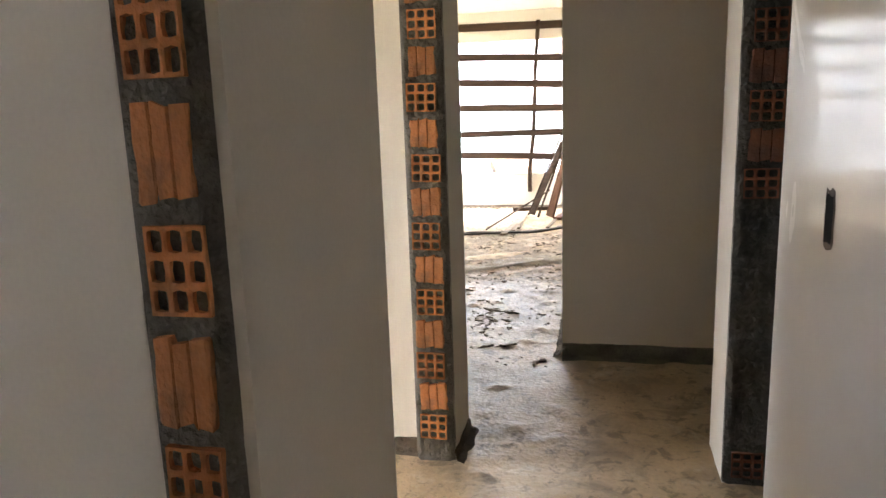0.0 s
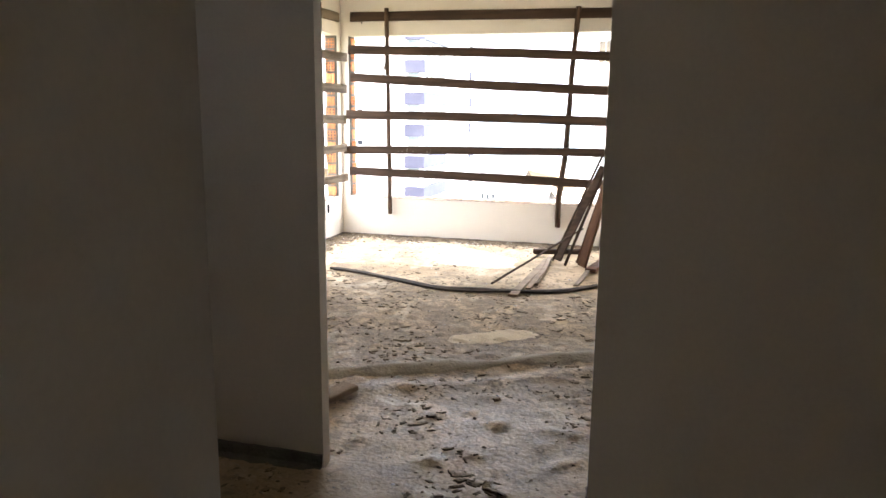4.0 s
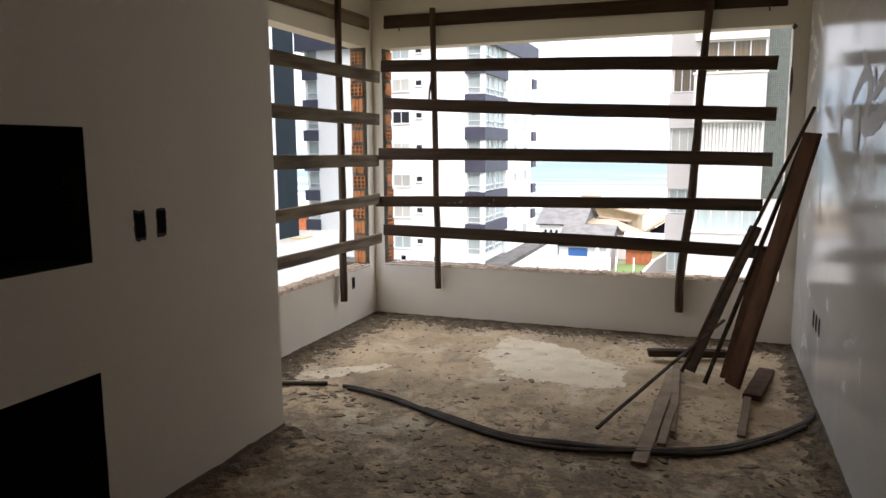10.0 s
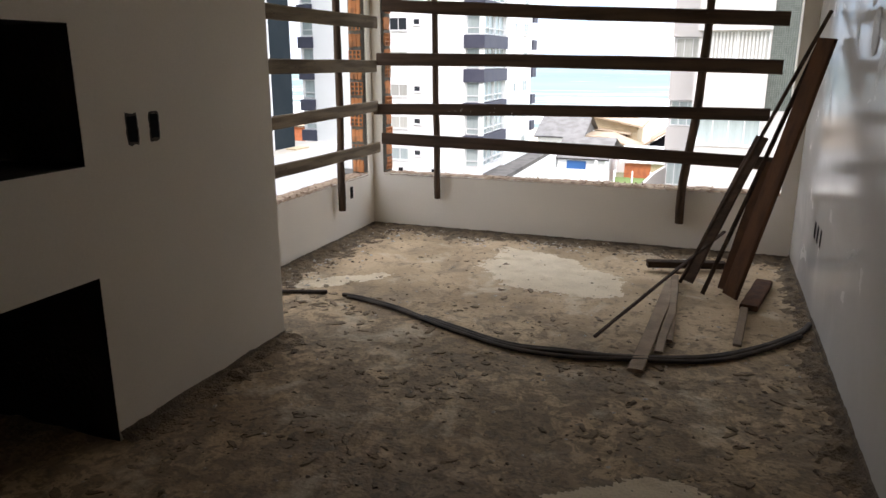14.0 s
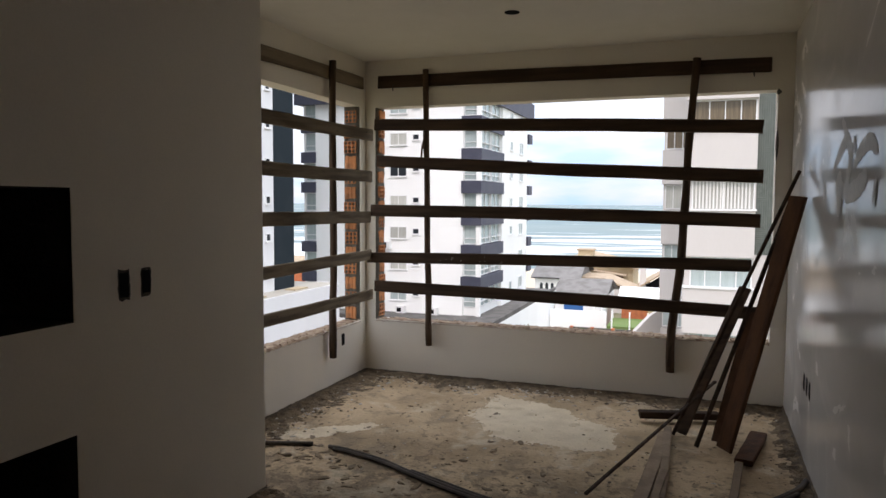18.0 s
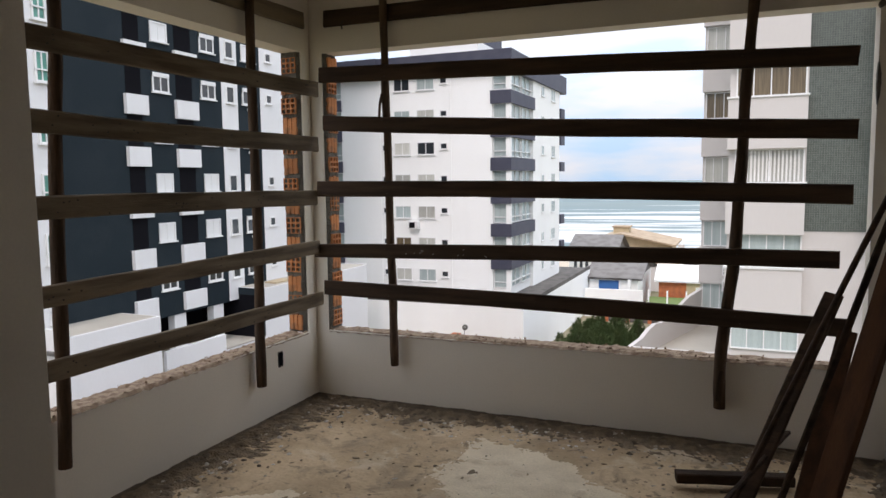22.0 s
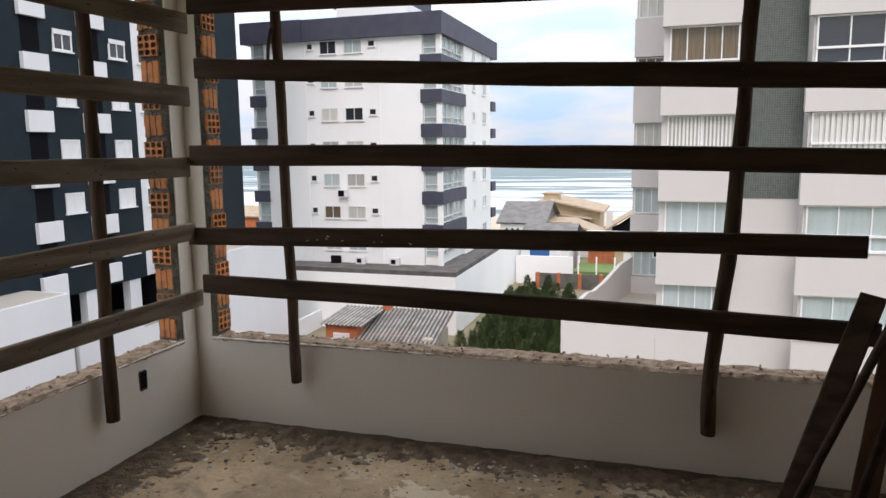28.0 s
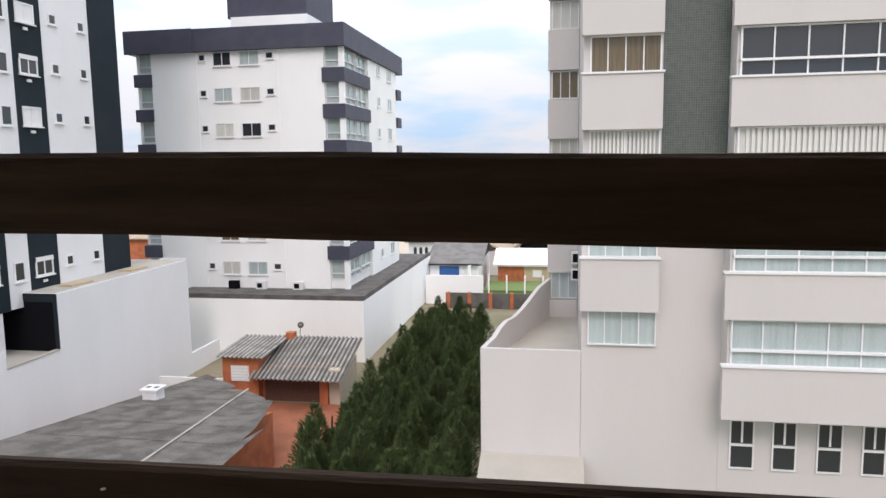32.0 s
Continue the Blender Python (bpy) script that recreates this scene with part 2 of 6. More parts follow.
# the front boards are coloured darker than the side boards
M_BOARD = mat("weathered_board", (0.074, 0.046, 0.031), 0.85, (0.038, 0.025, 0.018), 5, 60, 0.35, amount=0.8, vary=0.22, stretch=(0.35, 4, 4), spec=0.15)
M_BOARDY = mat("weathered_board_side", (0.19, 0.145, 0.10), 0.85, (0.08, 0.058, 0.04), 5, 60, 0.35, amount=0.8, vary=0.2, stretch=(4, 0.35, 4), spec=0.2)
M_POLE = mat("bark_pole", (0.105, 0.065, 0.042), 0.85, (0.045, 0.03, 0.021), 6, 50, 0.5, amount=0.8, vary=0.2, stretch=(4, 4, 0.5), spec=0.15)
M_PLANK = mat("reddish_plank", (0.105, 0.046, 0.022), 0.8, (0.055, 0.027, 0.015), 5, 50, 0.3, amount=0.7, vary=0.25, stretch=(3, 3, 0.6), spec=0.2)
M_OFFCUT = mat("dry_offcut", (0.25, 0.175, 0.112), 0.85, (0.14, 0.095, 0.06), 6, 60, 0.3, amount=0.7, vary=0.25)
M_HOSE = mat("black_conduit", (0.040, 0.030, 0.024), 0.75, (0.12, 0.09, 0.065), 8, 60, 0.1, amount=0.5)
# near-black: the unlit inside of the niches is put into the colour
M_NICHESHADE = mat("niche_shade", (0.012, 0.011, 0.010), 0.95, (0.008, 0.007, 0.006), 4, 50, 0.4, amount=0.6)
M_STONE = mat("rubble", (0.36, 0.265, 0.18), 0.95, (0.22, 0.15, 0.10), 20, 90, 0.4, amount=0.7)
nn, ll = M_STONE.node_tree.nodes, M_STONE.node_tree.links
isl = nn.new("ShaderNodeNewGeometry")
chip = nn.new("ShaderNodeValToRGB")
for pos, col in ((0.0, (0.10, 0.075, 0.05, 1)), (0.5, (0.24, 0.18, 0.12, 1)), (0.8, (0.42, 0.36, 0.28, 1))):
    el = chip.color_ramp.elements.new(pos)
    el.color = col
chip.color_ramp.elements[-1].color = (0.62, 0.58, 0.52, 1)
chip.color_ramp.elements[0].color = (0.10, 0.075, 0.05, 1)
ll.new(isl.outputs["Random Per Island"], chip.inputs["Fac"])
ll.new(chip.outputs["Color"], nn["Principled BSDF"].inputs["Base Color"])
M_RUBBLE = mat("sill_mortar", (0.36, 0.26, 0.175), 0.95, (0.17, 0.10, 0.065), 26, 90, 0.5, amount=0.8)
M_WHITE = mat("facade_white", (0.88, 0.885, 0.865), 0.8, (0.82, 0.822, 0.80), 0.35, 14, 0.01, amount=0.45, stretch=(1, 1, 0.35), gr=0.03)
M_WHITED = mat("facade_white_dull", (0.76, 0.76, 0.76), 0.8, (0.69, 0.69, 0.685), 0.35, 14, 0.01, amount=0.45, stretch=(1, 1, 0.35), gr=0.03)
M_WARM = mat("facade_warm_white", (0.575, 0.545, 0.52), 0.85, (0.53, 0.50, 0.475), 0.4, 14, 0.005, amount=0.4, stretch=(1, 1, 0.3), gr=0.025)
M_NAVY = mat("facade_navy", (0.045, 0.048, 0.075), 0.6, (0.065, 0.066, 0.09), 0.8, 14, 0.04, amount=0.6)
M_GREEN = mat("facade_dark_green", (0.015, 0.024, 0.030), 0.7, (0.022, 0.031, 0.037), 0.5, 12, 0.04, amount=0.6, spec=0.12)
M_TILE = mat("facade_tile", (0.135, 0.16, 0.14), 0.45, (0.085, 0.105, 0.09), 6, 20, 0.1, amount=0.8, vary=0.35)
M_GROUT = mat("tile_grout", (0.22, 0.23, 0.2), 0.9, None, 4, 20, 0.1)
M_PANE = plain("dark_pane", (0.03, 0.035, 0.04), 0.06, spec=0.7)
M_PALE = mat("pane_with_curtain", (0.55, 0.55, 0.50), 0.12, (0.42, 0.42, 0.38), 3, 30, 0.0, amount=0.5, vary=0.25, stretch=(6, 6, 0.2))
M_AQUA = mat("aqua_pane", (0.42, 0.49, 0.48), 0.08, (0.31, 0.375, 0.37), 2, 30, 0.0, amount=0.5, vary=0.12, stretch=(3, 3, 0.2))
M_TEAL = mat("green_pane", (0.10, 0.30, 0.24), 0.08, (0.05, 0.17, 0.14), 2, 30, 0.0, amount=0.6, vary=0.2)
M_BROWN = mat("brown_curtain", (0.16, 0.12, 0.07), 0.15, (0.09, 0.065, 0.04), 3, 30, 0.0, amount=0.7, stretch=(8, 8, 0.3))
M_FRAME = plain("white_aluminium", (0.75, 0.75, 0.74), 0.4)
M_CURTAIN = mat("pale_curtain", (0.70, 0.69, 0.66), 0.9, (0.55, 0.54, 0.52), 6, 40, 0.1, stretch=(9, 9, 0.2))
M_FIBRO = mat("fibre_cement", (0.165, 0.152, 0.135), 0.95, (0.085, 0.078, 0.069), 0.9, 9, 0.3, amount=0.85, vary=0.10)


def ribbed(name, x0, pitch):
    """Fibre cement with a darker colour in the valleys of its waves."""
    m = mat(name, (0.34, 0.32, 0.29), 0.95, (0.20, 0.185, 0.165), 1.2, 12, 0.3, amount=0.8, vary=0.12)
    n, l = m.node_tree.nodes, m.node_tree.links
    b = n["Principled BSDF"]
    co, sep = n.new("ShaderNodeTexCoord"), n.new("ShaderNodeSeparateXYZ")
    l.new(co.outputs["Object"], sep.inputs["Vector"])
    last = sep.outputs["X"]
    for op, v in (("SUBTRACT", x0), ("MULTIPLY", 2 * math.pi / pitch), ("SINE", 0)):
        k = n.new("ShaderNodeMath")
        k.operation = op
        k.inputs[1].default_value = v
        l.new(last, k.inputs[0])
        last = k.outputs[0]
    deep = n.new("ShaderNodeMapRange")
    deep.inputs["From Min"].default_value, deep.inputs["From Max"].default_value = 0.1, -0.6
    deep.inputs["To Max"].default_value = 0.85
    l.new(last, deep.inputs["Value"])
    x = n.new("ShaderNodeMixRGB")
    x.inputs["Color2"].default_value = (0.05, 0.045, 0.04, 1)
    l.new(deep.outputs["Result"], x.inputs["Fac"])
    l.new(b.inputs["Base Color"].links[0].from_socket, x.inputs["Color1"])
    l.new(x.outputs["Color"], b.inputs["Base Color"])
    return m


M_RIBBED = ribbed("ribbed_fibre_cement", -18.0, 0.3)
M_FLAT = mat("bitumen_roof", (0.13, 0.12, 0.11), 0.95, (0.07, 0.065, 0.06), 0.8, 8, 0.2, amount=0.8)
M_HUT = mat("orange_brick_wall", (0.50, 0.15, 0.06), 0.9, (0.33, 0.10, 0.05), 1.6, 20, 0.3, amount=0.7)
M_HUTDOOR = mat("brown_shutter", (0.12, 0.05, 0.035), 0.7, (0.08, 0.035, 0.025), 2, 20, 0.2, stretch=(8, 1, 1))
M_EARTH = mat("red_earth", (0.36, 0.12, 0.06), 0.95, (0.24, 0.09, 0.05), 0.8, 9, 0.3, amount=0.7)
M_GRASS = mat("rough_grass", (0.15, 0.145, 0.075), 0.95, (0.27, 0.22, 0.15), 0.12, 3, 0.4, amount=0.8)
M_LAWN = mat("lawn", (0.12, 0.19, 0.05), 0.9, (0.16, 0.2, 0.07), 0.6, 9, 0.3, amount=0.6)
M_SAND = mat("beach_sand", (0.52, 0.45, 0.35), 0.95, (0.43, 0.36, 0.28), 0.05, 1.0, 0.1, amount=0.6)
M_BLUE = plain("blue_paint", (0.02, 0.12, 0.34), 0.5)
M_LEAF = mat("pine_needles", (0.062, 0.105, 0.034), 0.8, (0.11, 0.15, 0.052), 0.7, 6, 0.0, amount=0.9)
M_TRUNK = mat("tree_bark", (0.10, 0.075, 0.05), 0.9, None, 4, 30, 0.4)
M_ROOFT = mat("roof_tiles_grey", (0.20, 0.19, 0.18), 0.9, (0.13, 0.12, 0.11), 1.0, 8, 0.3, amount=0.7)
M_CLAY = mat("roof_tiles_clay", (0.42, 0.32, 0.22), 0.9, (0.31, 0.23, 0.155), 1.0, 8, 0.3, amount=0.7)
M_OCHRE = mat("ochre_render", (0.50, 0.40, 0.26), 0.85, None, 0.8, 8, 0.1)
# near-black stands in for the shade inside holes and openings
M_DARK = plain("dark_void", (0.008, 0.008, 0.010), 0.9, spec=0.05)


# ---- mesh helpers ----
def part(name, bm, material, parent=None, label="", smooth=False):
    """Links a bmesh as one mesh object under a thing or a part."""
    me = bpy.data.meshes.new(name)
    bm.to_mesh(me)
    bm.free()
    return link(name, me, material, parent, label, smooth)


def link(name, me, material=None, parent=None, label="", smooth=False):
    if material is not None and not me.materials:
        me.materials.append(material)
    if smooth:
        for p in me.polygons:
            p.use_smooth = True
    ob = new(name, me)
    if parent is not None:
        ob.parent = parent
    if label:
        ob["label"] = label
    return ob


def empty(name, label="", category="", group="", kind="", at=(0, 0, 0)):
    ob = new(name)
    ob.location = at
    return tagged(ob, label, category, group, kind)


def box(bm, x0, y0, z0, x1, y1, z1):
    v = [bm.verts.new(p) for p in ((x0, y0, z0), (x1, y0, z0), (x1, y1, z0), (x0, y1, z0), (x0, y0, z1), (x1, y0, z1), (x1, y1, z1), (x0, y1, z1))]
    for f in ((0, 3, 2, 1), (4, 5, 6, 7), (0, 1, 5, 4), (1, 2, 6, 5), (2, 3, 7, 6), (3, 0, 4, 7)):
        bm.faces.new([v[i] for i in f])
    return bm


def boxes(*dims):
    bm = bmesh.new()
    for d in dims:
        a = [min(d[i], d[i + 3]) for i in range(3)]
        b = [max(d[i], d[i + 3]) for i in range(3)]
        box(bm, *a, *b)
    return bm


def quad(bm, *pts):
    return bm.faces.new([bm.verts.new(p) for p in pts])


def structure(name, bm, material, label="", parent=None):
    return tagged(part(name, bm, material, parent), label, "", "", "structure")


def stick(a, b, width, thick, side=(0, 0, 1), n=8, wob=0.004, seed=0, worn=0.006):
    """A sawn board from a to b: width along side, thickness across, slightly bowed, with worn edges."""
    a, b, side = Vector(a), Vector(b), Vector(side)
    d = (b - a).normalized()
    side = (side - d * side.dot(d)).normalized()
    nor = d.cross(side)
    rnd = random.Random(seed)
    ph, bow = rnd.uniform(0, 6), rnd.uniform(-1, 1) * wob
    bm = bmesh.new()
    rings = []
    c = min(worn, thick * 0.3)
    for i in range(n + 1):
        u = i / n
        w = width * (1 + 0.05 * noise.noise(Vector((u * 5, seed * 3.1, ph)))) / 2
        o = a.lerp(b, u) + side * (bow * math.sin(u * math.pi) * 2 + wob * 0.6 * noise.noise(Vector((u * 4, ph, 7.7))))
        t = thick / 2
        ring = []
        for s, q in ((-w + c, -t), (w - c, -t), (w, -t + c), (w, t - c), (w - c, t), (-w + c, t), (-w, t - c), (-w, -t + c)):
            j = rnd.uniform(-1, 1) * 0.0012
            e = 0
            if i in (0, n):
                e = rnd.uniform(0, 0.006) * (1 if i == 0 else -1)
            ring.append(bm.verts.new(o + side * (s + j) + nor * q + d * e))
        rings.append(ring)
    for r0, r1 in zip(rings, rings[1:]):
        for k in range(8):
            bm.faces.new((r0[k], r0[(k + 1) % 8], r1[(k + 1) % 8], r1[k]))
    bm.faces.new(rings[0][::-1])
    bm.faces.new(rings[-1])
    bmesh.ops.recalc_face_normals(bm, faces=bm.faces)
    return bm


def pole(a, b, r0, r1, n=14, sides=9, wob=0.008, seed=0):
    """A round, slightly crooked, knotty pole."""
    a, b = Vector(a), Vector(b)
    d = (b - a).normalized()
    s = d.orthogonal().normalized()
    q = d.cross(s)
    bm = bmesh.new()
    rings = []
    for i in range(n + 1):
        u = i / n
        o = a.lerp(b, u) + (s * noise.noise(Vector((u * 4, seed, 1.3))) + q * noise.noise(Vector((u * 4, seed, 8.3)))) * wob
        r = r0 + (r1 - r0) * u
        rings.append([bm.verts.new(o + (s * math.cos(k * 2 * math.pi / sides) + q * math.sin(k * 2 * math.pi / sides)) * r * (1 + 0.24 * noise.noise(Vector((u * 9, k * 1.7, seed))))) for k in range(sides)])
    for r, t in zip(rings, rings[1:]):
        for k in range(sides):
            bm.faces.new((r[k], r[(k + 1) % sides], t[(k + 1) % sides], t[k]))
    bm.faces.new(rings[0][::-1])
    bm.faces.new(rings[-1])
    bmesh.ops.recalc_face_normals(bm, faces=bm.faces)
    return bm


def tube(points, r, sides=8, close=True):
    """A pipe along a smooth line of points."""
    pts = [Vector(p) for p in points]
    fine = []
    for i in range(len(pts) - 1):
        p0, p1, p2, p3 = pts[max(i - 1, 0)], pts[i], pts[i + 1], pts[min(i + 2, len(pts) - 1)]
        for k in range(6):
            u = k / 6
            fine.append(0.5 * ((2 * p1) + (p2 - p0) * u + (2 * p0 - 5 * p1 + 4 * p2 - p3) * u * u + (3 * p1 - p0 - 3 * p2 + p3) * u ** 3))
    fine.append(pts[-1])
    bm = bmesh.new()
    rings = []
    for i, p in enumerate(fine):
        d = (fine[min(i + 1, len(fine) - 1)] - fine[max(i - 1, 0)]).normalized()
        s = d.cross(Vector((0, 0, 1)))
        s = s.normalized() if s.length > 1e-4 else d.orthogonal().normalized()
        q = s.cross(d)
        rings.append([bm.verts.new(p + (s * math.cos(k * 2 * math.pi / sides) + q * math.sin(k * 2 * math.pi / sides)) * r) for k in range(sides)])
    for a, b in zip(rings, rings[1:]):
        for k in range(sides):
            bm.faces.new((a[k], a[(k + 1) % sides], b[(k + 1) % sides], b[k]))
    bm.faces.new(rings[0][::-1])
    bm.faces.new(rings[-1])
    bmesh.ops.recalc_face_normals(bm, faces=bm.faces)
    return bm


# ---- the flat: floor, walls, ceiling ----
CEIL = 2.78
XR = 3.46
XL = 0.712
YR = -2.648
Y5 = -5.57
YB = -6.43


def floor_height(x, y):
    p = Vector((x, y, 0.0))
    h = 0.010 * noise.noise(p * 1.7) + 0.006 * noise.noise(p * 6.0) + 0.0028 * noise.noise(p * 17.0)
    c = noise.noise(p * 9.0 + Vector((3, 8, 0)))
    if c > 0.28:
        h += (c - 0.28) * 0.035
    ridge = -4.2 + 0.53 * (x - 2.55) + 0.05 * noise.noise(Vector((x * 2, 0, 4)))
    h += 0.028 * math.exp(-((y - ridge) / 0.10) ** 2) + 0.014 * math.exp(-((y - ridge + 0.3) / 0.08) ** 2)
    return h - 0.004


def floor_patch(x0, x1, y0, y1, step):
    nx, ny = int((x1 - x0) / step) + 1, int((y1 - y0) / step) + 1
    verts, faces = [], []
    for j in range(ny + 1):
        for i in range(nx + 1):
            x, y = x0 + (x1 - x0) * i / nx, y0 + (y1 - y0) * j / ny
            verts.append((x, y, floor_height(x, y)))
    for j in range(ny):
        for i in range(nx):
            a = j * (nx + 1) + i
            faces.append((a, a + 1, a + nx + 2, a + nx + 1))
    return verts, faces


verts, faces = floor_patch(-0.05, 5.2, -10.9, 0.05, 0.03)
me = bpy.data.meshes.new("floor")
me.from_pydata(verts, [], faces)
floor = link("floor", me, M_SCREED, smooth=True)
tagged(floor, "rough grey-brown concrete screed floor, dusty and lumpy", "", "", "structure")
structure("floor_slab", boxes((-0.15, -13, -0.25, 7.6, 0.15, -0.06)), M_MORTAR, "bare concrete floor slab")

# outer front wall with a wide unfinished window opening
FX0, FX1, SILL, HEAD = 0.112, 3.352, 0.478, 2.372
structure("wall_front", boxes((-0.15, 0, -0.1, 3.62, 0.15, SILL), (-0.15, 0, SILL, FX0 - 0.02, 0.15, HEAD), (FX1, 0, SILL, 3.62, 0.15, HEAD), (-0.15, 0, HEAD, 3.62, 0.15, CEIL)), M_PLASTER, "white plastered outer wall with an open window hole")
LY0, LY1 = -0.12, -2.45
structure("wall_side_window", boxes((-0.15, -2.65, -0.1, 0, 0, SILL), (-0.15, LY0 + 0.02, SILL, 0, 0, HEAD), (-0.15, -2.65, SILL, 0, LY1, HEAD), (-0.15, -2.65, HEAD, 0, 0, CEIL)), M_PLASTER, "white plastered side wall with an open window hole")
# block with the two niches
NY0, NY1, NZ0, NZ1, NZ2 = -3.84, -4.70, 0.675, 1.092, 1.585
for d in ((0.0, YR - 0.14, -0.1, XL, YR, CEIL), (0.57, NY0, -0.1, XL, YR - 0.14, CEIL), (0.57, NY1, NZ2, XL, NY0, CEIL), (0.57, NY1, NZ0, XL, NY0, NZ1), (0.57, -5.505, -0.1, XL, NY1, CEIL)):
    structure("wall_niche", boxes(d), M_PLASTER, "white plastered wall with two dark square recesses")
NX = XL - 0.003
# niche linings; their shade is painted in as near-black
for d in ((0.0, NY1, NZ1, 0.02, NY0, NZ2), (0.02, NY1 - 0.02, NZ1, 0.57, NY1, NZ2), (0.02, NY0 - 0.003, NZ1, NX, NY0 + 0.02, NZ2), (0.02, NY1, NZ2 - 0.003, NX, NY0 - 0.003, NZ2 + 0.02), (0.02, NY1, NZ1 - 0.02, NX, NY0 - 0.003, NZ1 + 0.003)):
    structure("niche_upper", boxes(d), M_NICHESHADE, "recess in the wall, lined near-black for its shade")
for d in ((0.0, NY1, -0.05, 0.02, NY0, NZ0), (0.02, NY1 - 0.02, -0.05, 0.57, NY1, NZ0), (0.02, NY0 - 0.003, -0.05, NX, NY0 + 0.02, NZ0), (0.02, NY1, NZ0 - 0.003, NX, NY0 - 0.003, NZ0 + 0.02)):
    structure("niche_lower", boxes(d), M_NICHESHADE, "recess at the foot of the wall, lined near-black for its shade")


def smear_line(wall, line, half, proud):
    """A dull hand smear on the glossy putty, tapering to both ends."""
    pts = [Vector((0, y, z)) for y, z in line]
    run = []
    for k in range(25):
        u = k / 24 * (len(pts) - 1)
        i = min(int(u), len(pts) - 2)
        a, b = pts[max(i - 1, 0)], pts[min(i + 2, len(pts) - 1)]
        f = u - i
        p, q = pts[i], pts[i + 1]
        run.append(0.5 * ((2 * p) + (q - a) * f + (2 * a - 5 * p + 4 * q - b) * f * f + (3 * p - a - 3 * q + b) * f ** 3))
    bm = bmesh.new()
    rows = []
    for k, p in enumerate(run):
        d = (run[min(k + 1, 24)] - run[max(k - 1, 0)]).normalized()
        w = half * (0.25 + 0.75 * math.sin(math.pi * k / 24) ** 0.5) * (1 + 0.12 * math.sin(k * 1.9))
        n = Vector((0, -d.z, d.y)) * w
        rows.append([bm.verts.new((XR + 0.0031 * v.y - proud, v.y, v.z)) for v in (p - n, p + n)])
    for a, b in zip(rows, rows[1:]):
        bm.faces.new((a[0], a[1], b[1], b[0]))
    part("putty_smear", bm, M_SMEAR, wall, "dull hand smear in the putty")


bm = boxes((XR, YB, -0.1, XR + 0.15, 0, CEIL))
for v in bm.verts:
    v.co.x += 0.0031 * v.co.y
wall_right = structure("wall_right", bm, M_PUTTY, "smooth white puttied wall with a slight sheen")
for i, (half, line) in enumerate(((0.035, ((-2.04, 1.93), (-2.16, 1.84), (-2.04, 1.79), (-1.86, 1.71))), (0.045, ((-2.16, 1.85), (-2.28, 1.76), (-2.26, 1.69), (-2.17, 1.56))),
                   (0.035, ((-2.36, 1.70), (-2.5, 1.755), (-2.68, 1.78), (-2.80, 1.73))), (0.045, ((-1.94, 1.64), (-2.27, 1.585), (-2.56, 1.63), (-2.63, 1.67))),
                   (0.02, ((-2.35, 1.83), (-2.37, 1.78), (-2.38, 1.74))), (0.025, ((-2.81, 1.64), (-2.79, 1.58), (-2.78, 1.53))), (0.02, ((-1.59, 1.66), (-1.60, 1.61), (-1.60, 1.56))), (0.07, ((-2.03, 1.69), (-2.05, 1.6), (-2.05, 1.48))))):
    smear_line(wall_right, line, half, 0.0012 + 0.0005 * i)
structure("wall_hall_right", boxes((XR + 0.15, YB, -0.1, 4.9, YB + 0.15, CEIL), (XR - 0.02, YB - 0.003, -0.1, XR + 0.15, YB, CEIL)), M_PLASTER, "grey-white plastered hall wall")
structure("wall_hall_left", boxes((0.0, Y5, -0.1, 2.305, -5.505, CEIL)), M_PLASTER, "grey-white plastered hall wall")
structure("wall_corridor_left", boxes((2.912, -9.41, -0.1, 3.066, -8.61, CEIL), (2.912, -7.76, -0.1, 3.066, -7.45, CEIL)), M_PLASTER, "plastered corridor wall")
structure("wall_bedroom_near", boxes((0.0, -9.40, -0.1, 2.912, -9.25, CEIL)), M_PLASTER, "grey-white plastered room wall")
structure("wall_bedroom_far", boxes((0.0, -7.69, -0.1, 2.912, -7.45, CEIL)), M_PLASTER, "bright white plastered bedroom wall")
structure("wall_corridor_right", boxes((4.115, -7.77, -0.1, 4.29, -7.45, CEIL)), M_PLASTER, "plastered wall stub beside a doorway")
structure("wall_right_room", boxes((4.075, -10.9, -0.1, 4.225, -8.60, CEIL)), M_PUTTY, "smooth white puttied wall ending at a doorway")
structure("wall_bathroom", boxes((4.29, -7.77, -0.1, 5.2, -7.62, CEIL), (5.2, -10.9, -0.1, 5.35, -7.62, CEIL), (4.225, -10.9, -0.1, 5.2, -10.75, CEIL)), M_MORTAR, "raw bathroom walls")
# out of view; its dark mortar only cuts light bounced onto the hall wall
structure("wall_hall_end", boxes((4.90, -7.62, -0.1, 5.05, YB + 0.15, CEIL)), M_MORTAR, "unseen hall wall, kept dark to cut bounced light")
structure("wall_back", boxes((-0.15, -12.0, -0.1, 4.41, -11.85, CEIL), (4.258, -11.85, -0.1, 4.41, -10.9, CEIL)), M_PLASTER, "plastered back wall")
